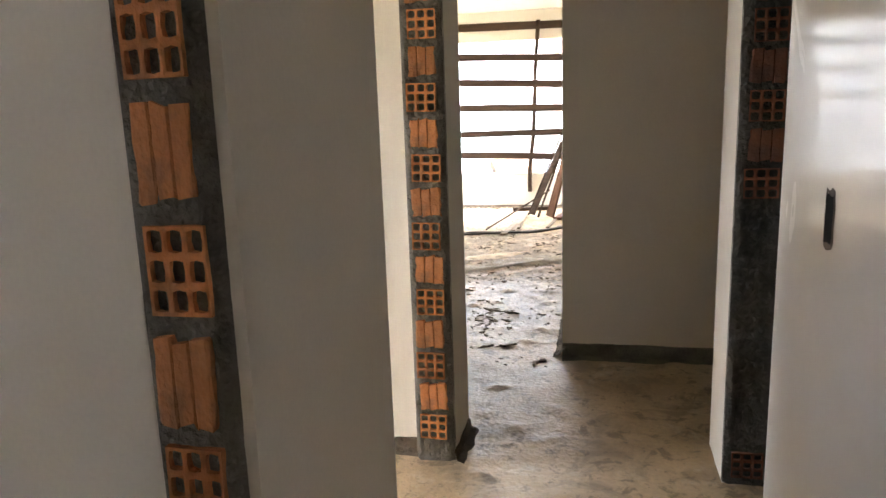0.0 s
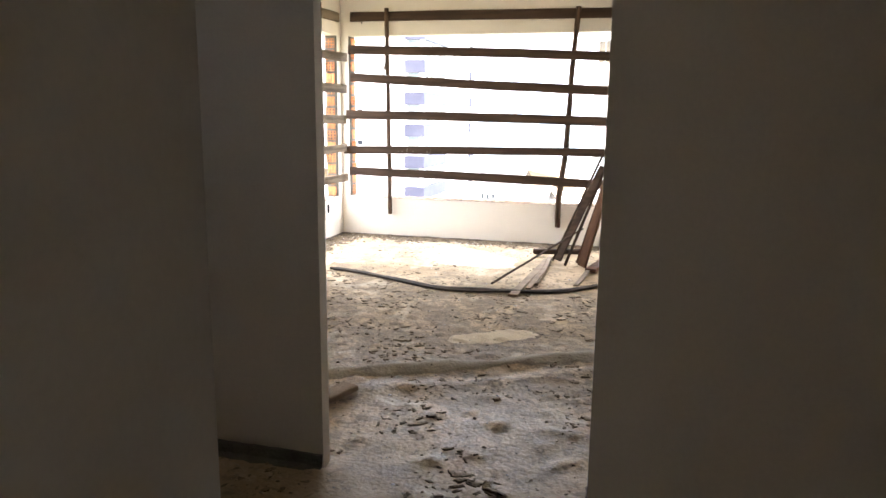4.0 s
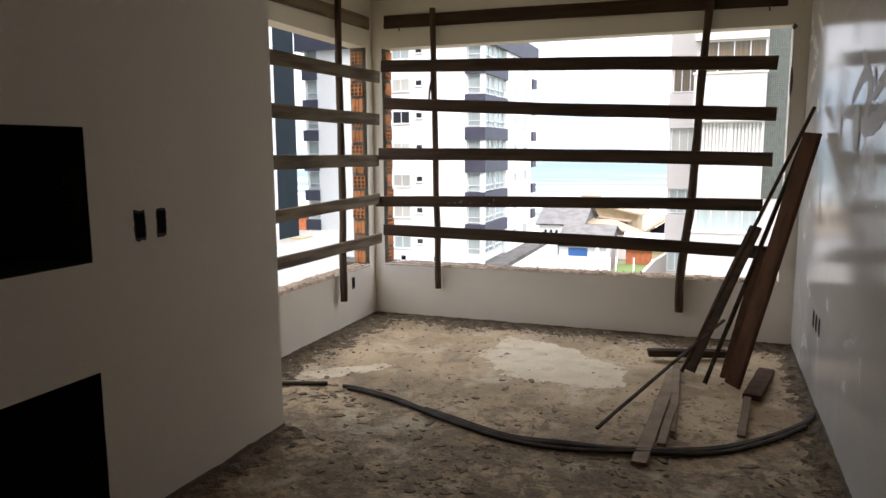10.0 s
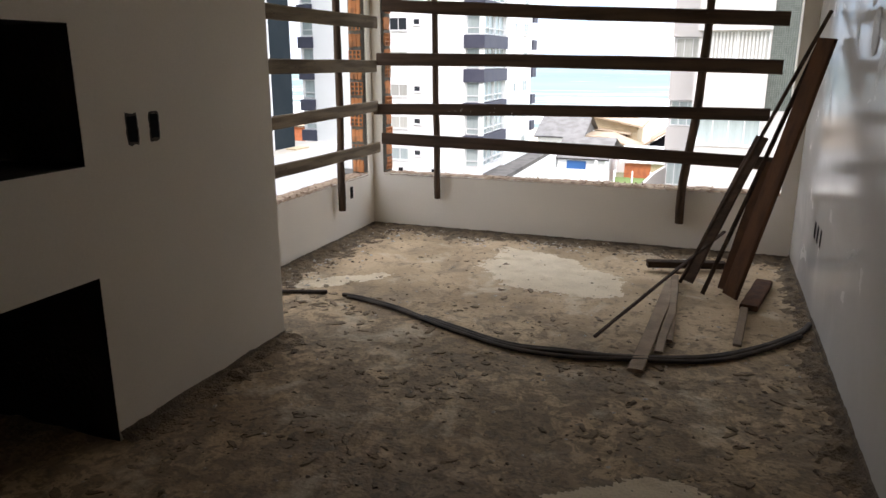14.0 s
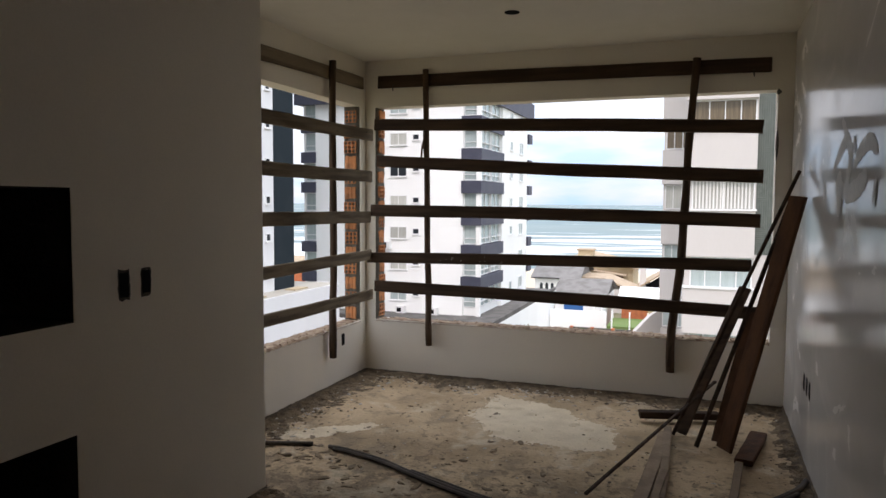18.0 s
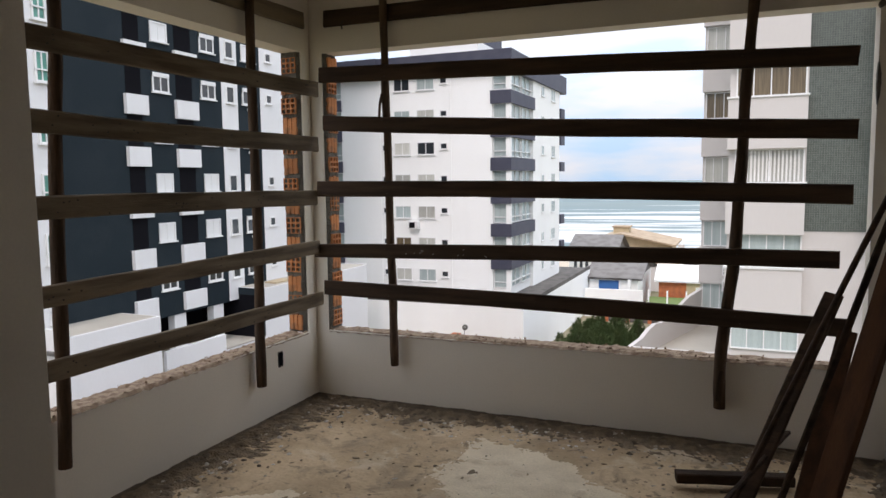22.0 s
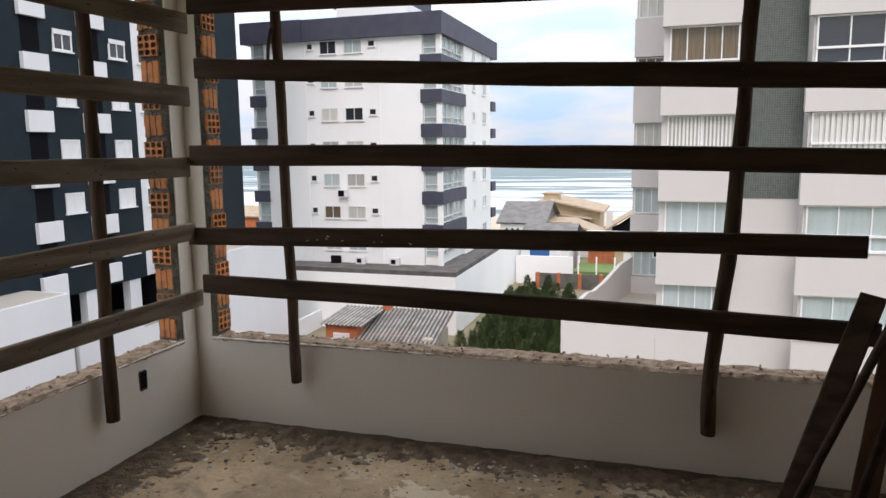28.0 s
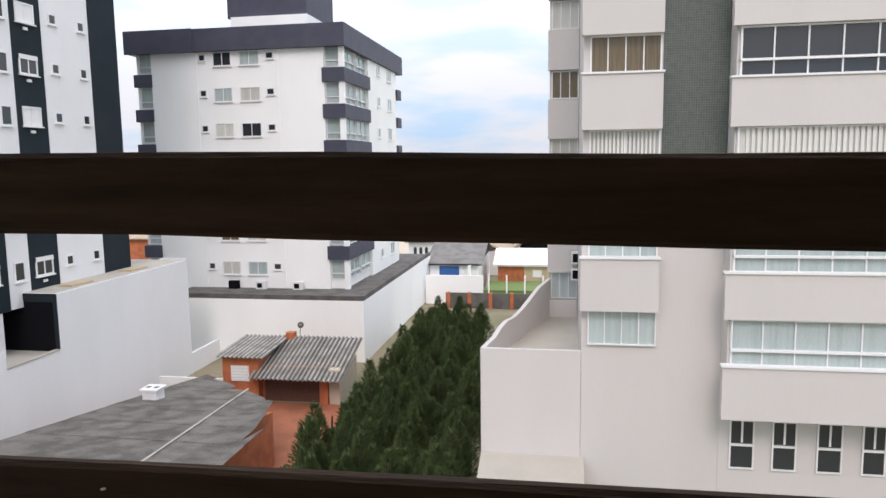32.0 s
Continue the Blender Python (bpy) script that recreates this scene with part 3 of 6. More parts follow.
# holes out of view; the hall and near-room ones are added for light
structure("wall_west", boxes((-0.15, -11.85, -0.1, 0.0, -11.3, CEIL), (-0.15, -11.3, -0.1, 0.0, -10.2, 1.75), (-0.15, -11.3, 2.1, 0.0, -10.2, CEIL), (-0.15, -10.2, -0.1, 0.0, -9.2, CEIL), (-0.15, -9.2, -0.1, 0.0, -8.0, 1.0), (-0.15, -9.2, 2.1, 0.0, -8.0, CEIL), (-0.15, -8.0, -0.1, 0.0, -6.9, CEIL), (-0.15, -6.9, -0.1, 0.0, -6.3, 1.95), (-0.15, -6.9, 2.1, 0.0, -6.3, CEIL), (-0.15, -6.3, -0.1, 0.0, YR, CEIL)), M_PLASTER, "plastered wall with unseen window holes, some added for light")
structure("ceiling", boxes((-0.15, -12.0, CEIL, 5.35, 0.15, CEIL + 0.2)), M_CEIL, "plain plastered ceiling")
structure("wall_facade_above", boxes((-0.3, -12.2, CEIL + 0.2, 5.2, 0.15, CEIL + 3.0), (-0.15, 0.0, -13.5, 5.05, 0.15, -0.25), (-0.15, -12.0, -13.5, 0.0, 0.0, -0.25)), M_WHITE, "white rendered outside of the flats")


# ragged cement fillet at the wall feet
def fillet(name, a, b, out, h=0.05, seed=0):
    a, b, o = Vector((*a, 0)), Vector((*b, 0)), Vector((*out, 0))
    n = max(4, int((b - a).length / 0.035))
    bm = bmesh.new()
    rows = []
    for i in range(n + 1):
        p = a.lerp(b, i / n)
        k = noise.noise(Vector((p.x * 5, p.y * 5, seed)))
        f = noise.noise(Vector((p.x * 23, p.y * 23, seed + 4)))
        hh = h * (1 + (0.05 if "hall" in name else 0.30) * k + (0.06 if "hall" in name else 0.30) * f)
        w = 0.035 + 0.02 * k + 0.012 * f
        rows.append([bm.verts.new(p + o * 0.0 + Vector((0, 0, hh))), bm.verts.new(p + o * 0.007 + Vector((0, 0, hh - 0.004))), bm.verts.new(p + o * 0.012 + Vector((0, 0, 0.012))), bm.verts.new(p + o * w + Vector((0, 0, 0.004 + 0.004 * f))), bm.verts.new(p + o * (w + 0.05) + Vector((0, 0, -0.03)))])
    for r, t in zip(rows, rows[1:]):
        for k in range(4):
            bm.faces.new((r[k], r[k + 1], t[k + 1], t[k]))
    bmesh.ops.recalc_face_normals(bm, faces=bm.faces)
    return structure(name, bm, M_MORTAR if "hall" in name else M_FILLET, "ragged grey cement fillet along the wall foot")


fillet("baseboard_front", (0, 0), (XR, 0), (0, -1), 0.022, 1)
fillet("baseboard_side", (0, 0), (0, YR), (1, 0), 0.022, 2)
fillet("baseboard_return", (0, YR), (XL, YR), (0, 1), 0.022, 3)
fillet("baseboard_niche", (XL, YR), (XL, NY0), (1, 0), 0.03, 4)
fillet("baseboard_niche_far", (XL, NY1), (XL, -5.505), (1, 0), 0.03, 5)
fillet("baseboard_right", (XR, 0), (XR - 0.02, YB), (-1, 0), 0.03, 6)
fillet("baseboard_hall", (XR - 0.02, YB), (4.9, YB), (0, -1), 0.085, 7)
fillet("baseboard_hall_left", (0.05, Y5), (2.305, Y5), (0, -1), 0.06, 8)
fillet("baseboard_stub", (3.066, -7.79), (3.066, -7.45), (1, 0), 0.05, 9)
fillet("baseboard_bedroom", (0.2, -7.69), (2.91, -7.69), (0, -1), 0.05, 10)


# ---- window guards: poles against the wall, boards nailed across ----
def nails(parent, pts, nor):
    for p in pts:
        bm = bmesh.new()
        bmesh.ops.create_cone(bm, segments=6, radius1=0.004, radius2=0.004, depth=0.006, cap_ends=True, matrix=Matrix.Translation(p) @ (Vector(nor).to_track_quat("Z", "Y").to_matrix().to_4x4()))
        part("nail", bm, M_HOSE, parent)


BY = -0.095
FRONT = [((0.13, 2.59), (3.305, 2.555), 0.105), ((0.135, 2.213), (3.257, 2.099), 0.10), ((0.155, 1.897), (3.267, 1.738), 0.10), ((0.098, 1.463), (3.258, 1.412), 0.102), ((0.060, 1.043), (3.207, 1.081), 0.092), ((0.132, 0.795), (3.275, 0.728), 0.098)]
for i, ((xa, za), (xb, zb), w) in enumerate(FRONT):
    y = BY if i else -0.016
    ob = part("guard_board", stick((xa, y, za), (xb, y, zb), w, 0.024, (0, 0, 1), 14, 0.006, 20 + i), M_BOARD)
    tagged(ob, "weathered dark brown board nailed across the open front window" if i else "weathered board nailed to the beam above the front window", "board", "boards across the front window")
    if i == 4:
        CHEST = ob
    if i:
        z1, z2 = za + (zb - za) * (0.61 - xa) / (xb - xa), za + (zb - za) * (2.73 - xa) / (xb - xa)
        nails(ob, [(0.60, y - 0.013, z1 + 0.02), (0.625, y - 0.013, z1 - 0.025), (2.72, y - 0.013, z2 + 0.02), (2.745, y - 0.013, z2 - 0.02)], (0, -1, 0))
for i, (top, bot, r) in enumerate((((0.598, -0.055, 2.67), (0.638, -0.055, 0.288), 0.026), ((2.78, -0.055, 2.63), (2.645, -0.055, 0.225), 0.031))):
    ob = part("guard_pole", pole(bot, top, r * 1.05, r * 0.95, 22, 9, 0.024 if i else 0.010, 3 + i), M_POLE, smooth=True)
    tagged(ob, "dark crooked wooden pole upright behind the boards of the front window", "pole", "poles behind the boards")
SIDE = [((-0.09, 2.575), (-2.42, 2.52), 0.105), ((-0.06, 2.125), (-2.44, 2.105), 0.10), ((-0.08, 1.76), (-2.44, 1.775), 0.098), ((-0.11, 1.405), (-2.44, 1.415), 0.098), ((-0.10, 1.072), (-2.44, 1.045), 0.09), ((-0.07, 0.715), (-2.44, 0.735), 0.09)]
for i, ((ya, za), (yb, zb), w) in enumerate(SIDE):
    x = -BY if i else 0.016
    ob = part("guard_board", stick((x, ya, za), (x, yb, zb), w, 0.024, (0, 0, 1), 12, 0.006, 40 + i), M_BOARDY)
    tagged(ob, "weathered grey-brown board nailed across the open side window" if i else "weathered board nailed to the beam above the side window", "board", "boards across the side window")
    if i:
        z1 = za + (zb - za) * (0.72 + ya) / (ya - yb)
        dots = random.Random(70 + i)
        nails(ob, [(x + 0.0125, yy, za + (zb - za) * (yy - ya) / (yb - ya) + dots.uniform(-0.035, 0.035)) for yy in (-dots.uniform(0.15, 2.3) for _ in range(12))], (1, 0, 0))
        nails(ob, [(x + 0.013, -0.70, z1 + 0.02), (x + 0.013, -0.725, z1 - 0.02), (x + 0.013, -2.06, zb + 0.02), (x + 0.013, -2.09, zb - 0.02)], (1, 0, 0))
for i, (top, bot) in enumerate((((0.052, -0.69, 2.66), (0.052, -0.715, 0.265)), ((0.052, -1.99, 2.66), (0.052, -2.09, 0.28)))):
    ob = part("guard_pole", pole(bot, top, 0.030, 0.028, 22, 9, 0.010, 13 + i), M_POLE, smooth=True)
    tagged(ob, "dark wooden pole upright behind the boards of the side window", "pole", "poles behind the boards")


# ---- broken sill tops: torn brick and mortar ----
def rubble_strip(name, a, b, wide, seed):
    a, b = Vector(a), Vector(b)
    d = (b - a).normalized()
    s = Vector((-d.y, d.x, 0))
    n = int((b - a).length / 0.018)
    bm = bmesh.new()
    rows = []
    for i in range(n + 1):
        p = a.lerp(b, i / n)
        row = []
        for k in range(9):
            u = -0.005 + (wide + 0.01) * k / 8
            q = p + s * u
            h = 0.004 + 0.009 * noise.noise(Vector((q.x * 9, q.y * 20, seed))) + 0.008 * noise.noise(Vector((q.x * 30, q.y * 60, seed)))
            if k in (0, 8):
                h = -0.012 + 0.010 * noise.noise(Vector((q.x * 30, q.y * 30, seed)))
            row.append(bm.verts.new(q + Vector((0, 0, h))))
        rows.append(row)
    for r, t in zip(rows, rows[1:]):
        for k in range(8):
            bm.faces.new((r[k], t[k], t[k + 1], r[k + 1]))
    rnd = random.Random(seed)
    for _ in range(int((b - a).length * 55)):
        p = a.lerp(b, rnd.random()) + s * rnd.uniform(0.0, wide)
        r = rnd.uniform(0.002, 0.008)
        bmesh.ops.create_icosphere(bm, subdivisions=1, radius=r, matrix=Matrix.Translation(p + Vector((0, 0, 0.006))) @ Euler((rnd.uniform(0, 3), rnd.uniform(0, 3), 0)).to_matrix().to_4x4() @ Matrix.Diagonal((1.6, 1.0, 0.5, 1)))
    bmesh.ops.recalc_face_normals(bm, faces=bm.faces)
    ob = part(name, bm, M_RUBBLE)
    return tagged(ob, "broken brick and mortar crumbs along the raw window sill", "rubble", "", "stuff")


rubble_strip("sill_rubble", (FX0 - 0.01, 0.0, SILL), (FX1, 0.0, SILL + 0.015), 0.15, 5)
rubble_strip("sill_rubble", (0, LY1, SILL + 0.02), (0, LY0 + 0.01, SILL), 0.15, 9)


# ---- hollow clay bricks in the raw wall ends ----
CO, BW, BH = 0.1338, 0.113, 0.110


def hollow_mesh():
    """Brick end with three rows of three rounded holes; faces -y, origin at the middle of its face."""
    bm = bmesh.new()
    cw, chh = BW / 3, BH / 3
    for i in range(3):
        for j in range(3):
            cx, cz = (i - 1) * cw, (j - 1) * chh
            edge, rim, deep = [], [], []
            for k in range(8):
                a = k * math.pi / 4
                c, s = math.cos(a), math.sin(a)
                q = max(abs(c), abs(s))
                edge.append(bm.verts.new((cx + c / q * cw / 2, 0, cz + s / q * chh / 2)))
                f = 0.385 if k % 2 == 0 else 0.475
                rim.append(bm.verts.new((cx + c * f * cw, 0.001, cz + s * f * chh)))
                deep.append(bm.verts.new((cx + c * f * cw, 0.10, cz + s * f * chh)))
            for k in range(8):
                m = (k + 1) % 8
                bm.faces.new((edge[k], edge[m], rim[m], rim[k]))
                bm.faces.new((rim[k], rim[m], deep[m], deep[k]))
            bm.faces.new(deep[::-1])
    a, b = BW / 2, BH / 2
    for (x0, z0, x1, z1) in ((-a, -b, a, -b), (a, -b, a, b), (a, b, -a, b), (-a, b, -a, -b)):
        bm.faces.new([bm.verts.new(c) for c in ((x0, 0, z0), (x1, 0, z1), (x1, 0.05, z1), (x0, 0.05, z0))])
    bmesh.ops.remove_doubles(bm, verts=bm.verts, dist=0.0003)
    bmesh.ops.recalc_face_normals(bm, faces=bm.faces)
    me = bpy.data.meshes.new("hollow_brick")
    bm.to_mesh(me)
    bm.free()
    return me


def grooved_mesh(seed):
    """Brick side with drawn grooves and a broken edge."""
    rnd = random.Random(seed)
    bm = bmesh.new()
    us = [0, 0.05, 0.30, 0.335, 0.37, 0.62, 0.655, 0.69, 0.95, 1]
    dep = [0.004, 0, 0, 0.005, 0, 0, 0.005, 0, 0, 0.004]
    rows = []
    for j in range(6):
        rows.append([bm.verts.new(((u - 0.5) * BW + rnd.uniform(-1, 1) * (0.004 if k in (0, 9) else 0.0008), d + rnd.uniform(0, 0.0025), (j / 5 - 0.5) * BH + (rnd.uniform(-0.006, 0.006) if j in (0, 5) else 0))) for k, (u, d) in enumerate(zip(us, dep))])
    for r, t in zip(rows, rows[1:]):
        for k in range(9):
            bm.faces.new((r[k], r[k + 1], t[k + 1], t[k]))
    rim = rows[0] + [r[-1] for r in rows[1:]] + rows[-1][-2::-1] + [r[0] for r in rows[-2:0:-1]]
    back = [bm.verts.new(v.co + Vector((0, 0.04, 0))) for v in rim]
    for k in range(len(rim)):
        bm.faces.new((rim[k], back[k], back[(k + 1) % len(rim)], rim[(k + 1) % len(rim)]))
    bmesh.ops.recalc_face_normals(bm, faces=bm.faces)
    me = bpy.data.meshes.new("grooved_brick")
    bm.to_mesh(me)
    bm.free()
    return me


def bed(name, w, z0, z1, m, parent=None, seed=0, kind="structure", material=None):
    """Rough mortar bed of a raw wall end, facing -y before the pose m; tongues of mortar in the joints."""
    n = int((z1 - z0) / 0.02)
    bm = bmesh.new()
    rows = []
    for j in range(n + 1):
        z = z0 + (z1 - z0) * j / n
        row = []
        for k in range(9):
            u = (k / 8 - 0.5) * w
            d = 0.012 - 0.010 * noise.noise(Vector((u * 20, z * 13, seed))) - 0.006 * noise.noise(Vector((u * 60, z * 50, seed)))
            if k in (0, 8):
                d, u = 0.03, u
            elif k in (1, 7):
                d -= 0.006
                u += 0.006 * noise.noise(Vector((z * 20, k, seed)))
            row.append(bm.verts.new((u, d, z)))
        rows.append(row)
    for r, t in zip(rows, rows[1:]):
        for k in range(8):
            bm.faces.new((r[k], r[k + 1], t[k + 1], t[k]))
    bmesh.ops.recalc_face_normals(bm, faces=bm.faces)
    me = bpy.data.meshes.new(name)
    bm.to_mesh(me)
    bm.free()
    ob = link(name, me, material or M_MORTAR, parent, smooth=True)
    ob.matrix_world = m
    return tagged(ob, "rough grey mortar of a raw wall end", "", "", kind)


HOLLOW = hollow_mesh()
HOLLOW.materials.append(M_BRICK)
GROOVED = [grooved_mesh(s) for s in (1, 2, 3, 4)]
for g in GROOVED:
    g.materials.append(M_BRICK)
# brick copies with the shade of the unlit end in their colour
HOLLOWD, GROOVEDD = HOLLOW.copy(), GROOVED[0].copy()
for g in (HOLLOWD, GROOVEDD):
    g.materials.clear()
    g.materials.append(M_BRICKSHADED)


def brick_end(name, m, w, z0, z1, zb, first, seed, dark=False, skip=(), course=CO, sx=1.0):
    """A raw wall end: mortar bed and alternating hollow and grooved bricks; zb is the foot of a course."""
    base = bed(name, w, z0, z1, m, None, seed, material=M_SHADEDMORTAR if dark else M_MORTAR)
    rnd = random.Random(seed)
    k = math.ceil((z0 - zb) / course)
    while zb + (k + 0.93) * course < z1:
        z = zb + (k + 0.5) * course
        hollow = (k + first) % 2 == 0
        if k not in skip:
            me = (HOLLOWD if dark else HOLLOW) if hollow else (GROOVEDD if dark else GROOVED[rnd.randrange(4)])
            ob = link("brick", me, None, base)
            ob.matrix_parent_inverse = Matrix()
            ob.matrix_basis = Matrix.Translation((rnd.uniform(-0.006, 0.006), -0.003 + rnd.uniform(-0.004, 0.006), z)) @ Euler((0, rnd.uniform(-0.03, 0.03), rnd.uniform(-0.03, 0.03))).to_matrix().to_4x4() @ Matrix.Diagonal((rnd.uniform(0.94, 1.03) * sx, 1, rnd.uniform(0.92, 1.0) * course / CO, 1))
        k += 1
    return base


brick_end("wall_end_corridor", pose(2.984, -7.787, 0), 0.168, 0.0, CEIL, 1.426, 0, 1)
brick_end("wall_end_near", pose(2.960, -9.437, 0), 0.172, 0.0, CEIL, 1.10, 0, 2, False, (), 0.195, 0.95)
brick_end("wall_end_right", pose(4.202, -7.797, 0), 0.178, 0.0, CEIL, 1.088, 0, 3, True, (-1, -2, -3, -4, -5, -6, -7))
brick_end("wall_end_side_window", pose(-0.085, LY0 - 0.012, 0), 0.15, SILL, HEAD, SILL + 0.001, 1, 4)
brick_end("wall_end_front_window", pose(FX0 + 0.012, 0.085, 0, 0, 0, 90), 0.15, SILL, HEAD, 0.49, 0, 5)


bt = boxes((0, 0, 0, 0.304, 0.012, 0.288))
TILE = bpy.data.meshes.new("tile")
bt.to_mesh(TILE)
bt.free()
TILE.materials.append(M_WALLTILE)
tiled = tagged(empty("bathroom_tiling"), "dull brown wall tiles in the unlit bathroom", "tiling")
for i in range(3):
    for j in range(8):
        ob = link("tile", TILE, None, tiled)
        ob.location = (4.293 + i * 0.31, -7.786, 0.093 + j * 0.2917)


# ---- holes for switches and sockets in the plaster ----
def wall_box(name, c, w, h, nor, seed, label):
    """A dark chased socket hole: ragged rim proud of the plaster round a recessed box."""
    n = Vector(nor)
    s = Vector((-n.y, n.x, 0))
    rnd = random.Random(seed)
    root = empty(name, label, "socket hole", "", "", c)
    bm = bmesh.new()
    m = 22
    inner, outer = [], []
    for k in range(m):
        a = 2 * math.pi * k / m
        ca, sa = math.cos(a), math.sin(a)
        q = max(abs(ca) / (w / 2), abs(sa) / (h / 2))
        p = s * (ca / q) + Vector((0, 0, sa / q))
        inner.append(bm.verts.new(p * rnd.uniform(0.78, 0.9) + n * 0.0025))
        outer.append(bm.verts.new(p * rnd.uniform(0.98, 1.14) + n * 0.001))
    for k in range(m):
        bm.faces.new((inner[k], inner[(k + 1) % m], outer[(k + 1) % m], outer[k]))
    bmesh.ops.recalc_face_normals(bm, faces=bm.faces)
    part("rim", bm, M_HOSE, root)
    bm = bmesh.new()
    f = [bm.verts.new(s * (x * w * 0.44) + Vector((0, 0, z * h * 0.44)) + n * 0.0018) for x, z in ((-1, -1), (1, -1), (1, 1), (-1, 1))]
    bm.faces.new(f)
    part("box", bm, M_DARK, root)
    return root


wall_box("socket_hole", (0, -0.441, 0.365), 0.055, 0.10, (1, 0, 0), 1, "dark torn socket hole in the plaster under the side window")
wall_box("switch_hole", (XL, -3.60, 1.205), 0.06, 0.115, (1, 0, 0), 2, "dark switch hole chased into white plaster beside the niche")
wall_box("switch_hole", (XL, -3.48, 1.208), 0.055, 0.11, (1, 0, 0), 3, "dark switch hole chased into white plaster beside the niche")
for k, yy in enumerate((-1.10, -1.22, -1.34)):
    wall_box("socket_hole", (XR + 0.0031 * yy, yy, 0.475), 0.06, 0.10, (-1, 0, 0), 4 + k, "dark narrow socket hole low in the smooth white wall")
wall_box("switch_hole", (XR - 0.0165, -5.315, 1.15), 0.06, 0.125, (-1, 0, 0), 8, "tall dark switch hole in the smooth white wall")
wall_box("socket_hole", (XR - 0.0116, -3.71, 0.395), 0.045, 0.10, (-1, 0, 0), 9, "narrow socket slit low in the smooth white wall")
wall_box("switch_hole", (4.075, -8.985, 1.215), 0.06, 0.11, (-1, 0, 0), 10, "dark switch hole in the white corridor wall")
bm = bmesh.new()
bmesh.ops.create_cone(bm, segments=16, radius1=0.05, radius2=0.05, depth=0.004, cap_ends=True)
ob = part("lamp_outlet", bm, M_DARK)
ob.location = (1.65, -1.19, CEIL - 0.002)
tagged(ob, "round dark lamp outlet in the plaster ceiling", "outlet")


# ---- timber leaning in the corner and lying about ----
def timber(name, a, b, w, t, side, material, label, seed):
    return tagged(part(name, stick(a, b, w, t, side, 8, 0.004, seed), material), label, "plank", "loose timber in the corner")


timber("leaning_plank", (3.02, -1.13, 0.012), (3.40, -1.0, 1.585), 0.13, 0.03, (0.75, -1.0, 0), M_PLANK, "wide reddish-brown plank leaning against the smooth wall", 61)
timber("leaning_plank", (2.71, -0.94, 0.012), (3.425, -0.79, 1.75), 0.035, 0.022, (0, 1, 0), M_BOARD, "thin dark batten leaning against the wall", 62)
timber("leaning_plank", (2.755, -0.90, 0.012), (3.15, -0.45, 0.955), 0.085, 0.022, (1, -0.4, 0), M_BOARD, "dark board leaning in the corner", 63)
timber("leaning_plank", (2.855, -1.15, 0.012), (3.39, -0.66, 1.55), 0.028, 0.02, (1, 0, 0), M_BOARD, "thin dark batten leaning in the corner", 64)
timber("leaning_plank", (2.985, -0.99, 0.012), (3.20, -0.55, 0.80), 0.08, 0.022, (1, -0.4, 0), M_PLANK, "short brown board leaning behind the wide plank", 65)
timber("lying_plank", (2.47, -0.65, 0.045), (3.00, -0.50, 0.045), 0.07, 0.05, (0, 1, 0), M_BOARD, "short dark beam lying on the floor by the window wall", 66)
timber("lying_plank", (2.57, -2.51, 0.022), (2.66, -0.95, 0.024), 0.075, 0.018, (1, 0, 0), M_OFFCUT, "pale board lying on the floor", 67)
timber("lying_plank", (2.695, -2.07, 0.022), (2.675, -0.85, 0.030), 0.05, 0.02, (1, 0, 0), M_OFFCUT, "pale narrow board lying on the floor", 68)
timber("lying_plank", (2.66, -2.24, 0.020), (2.70, -1.66, 0.045), 0.045, 0.015, (1, 0, 0), M_OFFCUT, "short pale offcut lying on the floor", 69)
timber("lying_plank", (2.32, -2.12, 0.015), (2.97, -0.55, 0.30), 0.022, 0.016, (1, 0, 0), M_BOARD, "thin dark stick propped on the timber pile", 70)
timber("lying_plank", (3.04, -2.0, 0.02), (3.10, -1.34, 0.025), 0.045, 0.015, (1, 0, 0), M_OFFCUT, "narrow offcut lying on the floor", 71)
timber("lying_plank", (3.12, -1.38, 0.03), (3.24, -0.80, 0.035), 0.105, 0.035, (1, 0, 0), M_PLANK, "short thick reddish offcut on the floor", 72)
timber("lying_plank", (1.90, -5.32, 0.035), (2.09, -4.76, 0.035), 0.11, 0.03, (1, 0, 0), M_OFFCUT, "brown plank lying on the floor beside the hall wall", 73)

HOSE = [(0.18, -2.05), (0.30, -2.02), (0.58, -1.935), (0.85, -1.965), (1.12, -2.05), (1.34, -2.17), (1.56, -2.27), (1.90, -2.38), (2.20, -2.41), (2.50, -2.36), (2.88, -2.21), (3.15, -1.98), (3.36, -1.70), (3.435, -1.52)]
hose = empty("conduit_bundle", "dark flexible conduits snaking over the screed floor", "conduit")
part("conduit", tube([(x, y, floor_height(x, y) + 0.016) for x, y in [(0.70, -1.943)] + HOSE[3:]], 0.0135), M_HOSE, hose, smooth=True)
part("conduit", tube([(x + 0.01, y - 0.03, floor_height(x, y - 0.03) + 0.016) for x, y in [(0.74, -1.947)] + HOSE[3:-1]], 0.012), M_HOSE, hose, smooth=True)
part("conduit", tube([(x, y + 0.028, floor_height(x, y + 0.028) + 0.015) for x, y in HOSE[5:]], 0.011), M_HOSE, hose, smooth=True)
ob = part("conduit_end", tube([(x, y, floor_height(x, y) + 0.016) for x, y in HOSE[:3]], 0.014), M_HOSE, smooth=True)
tagged(ob, "short end of dark conduit lying on the floor", "conduit")


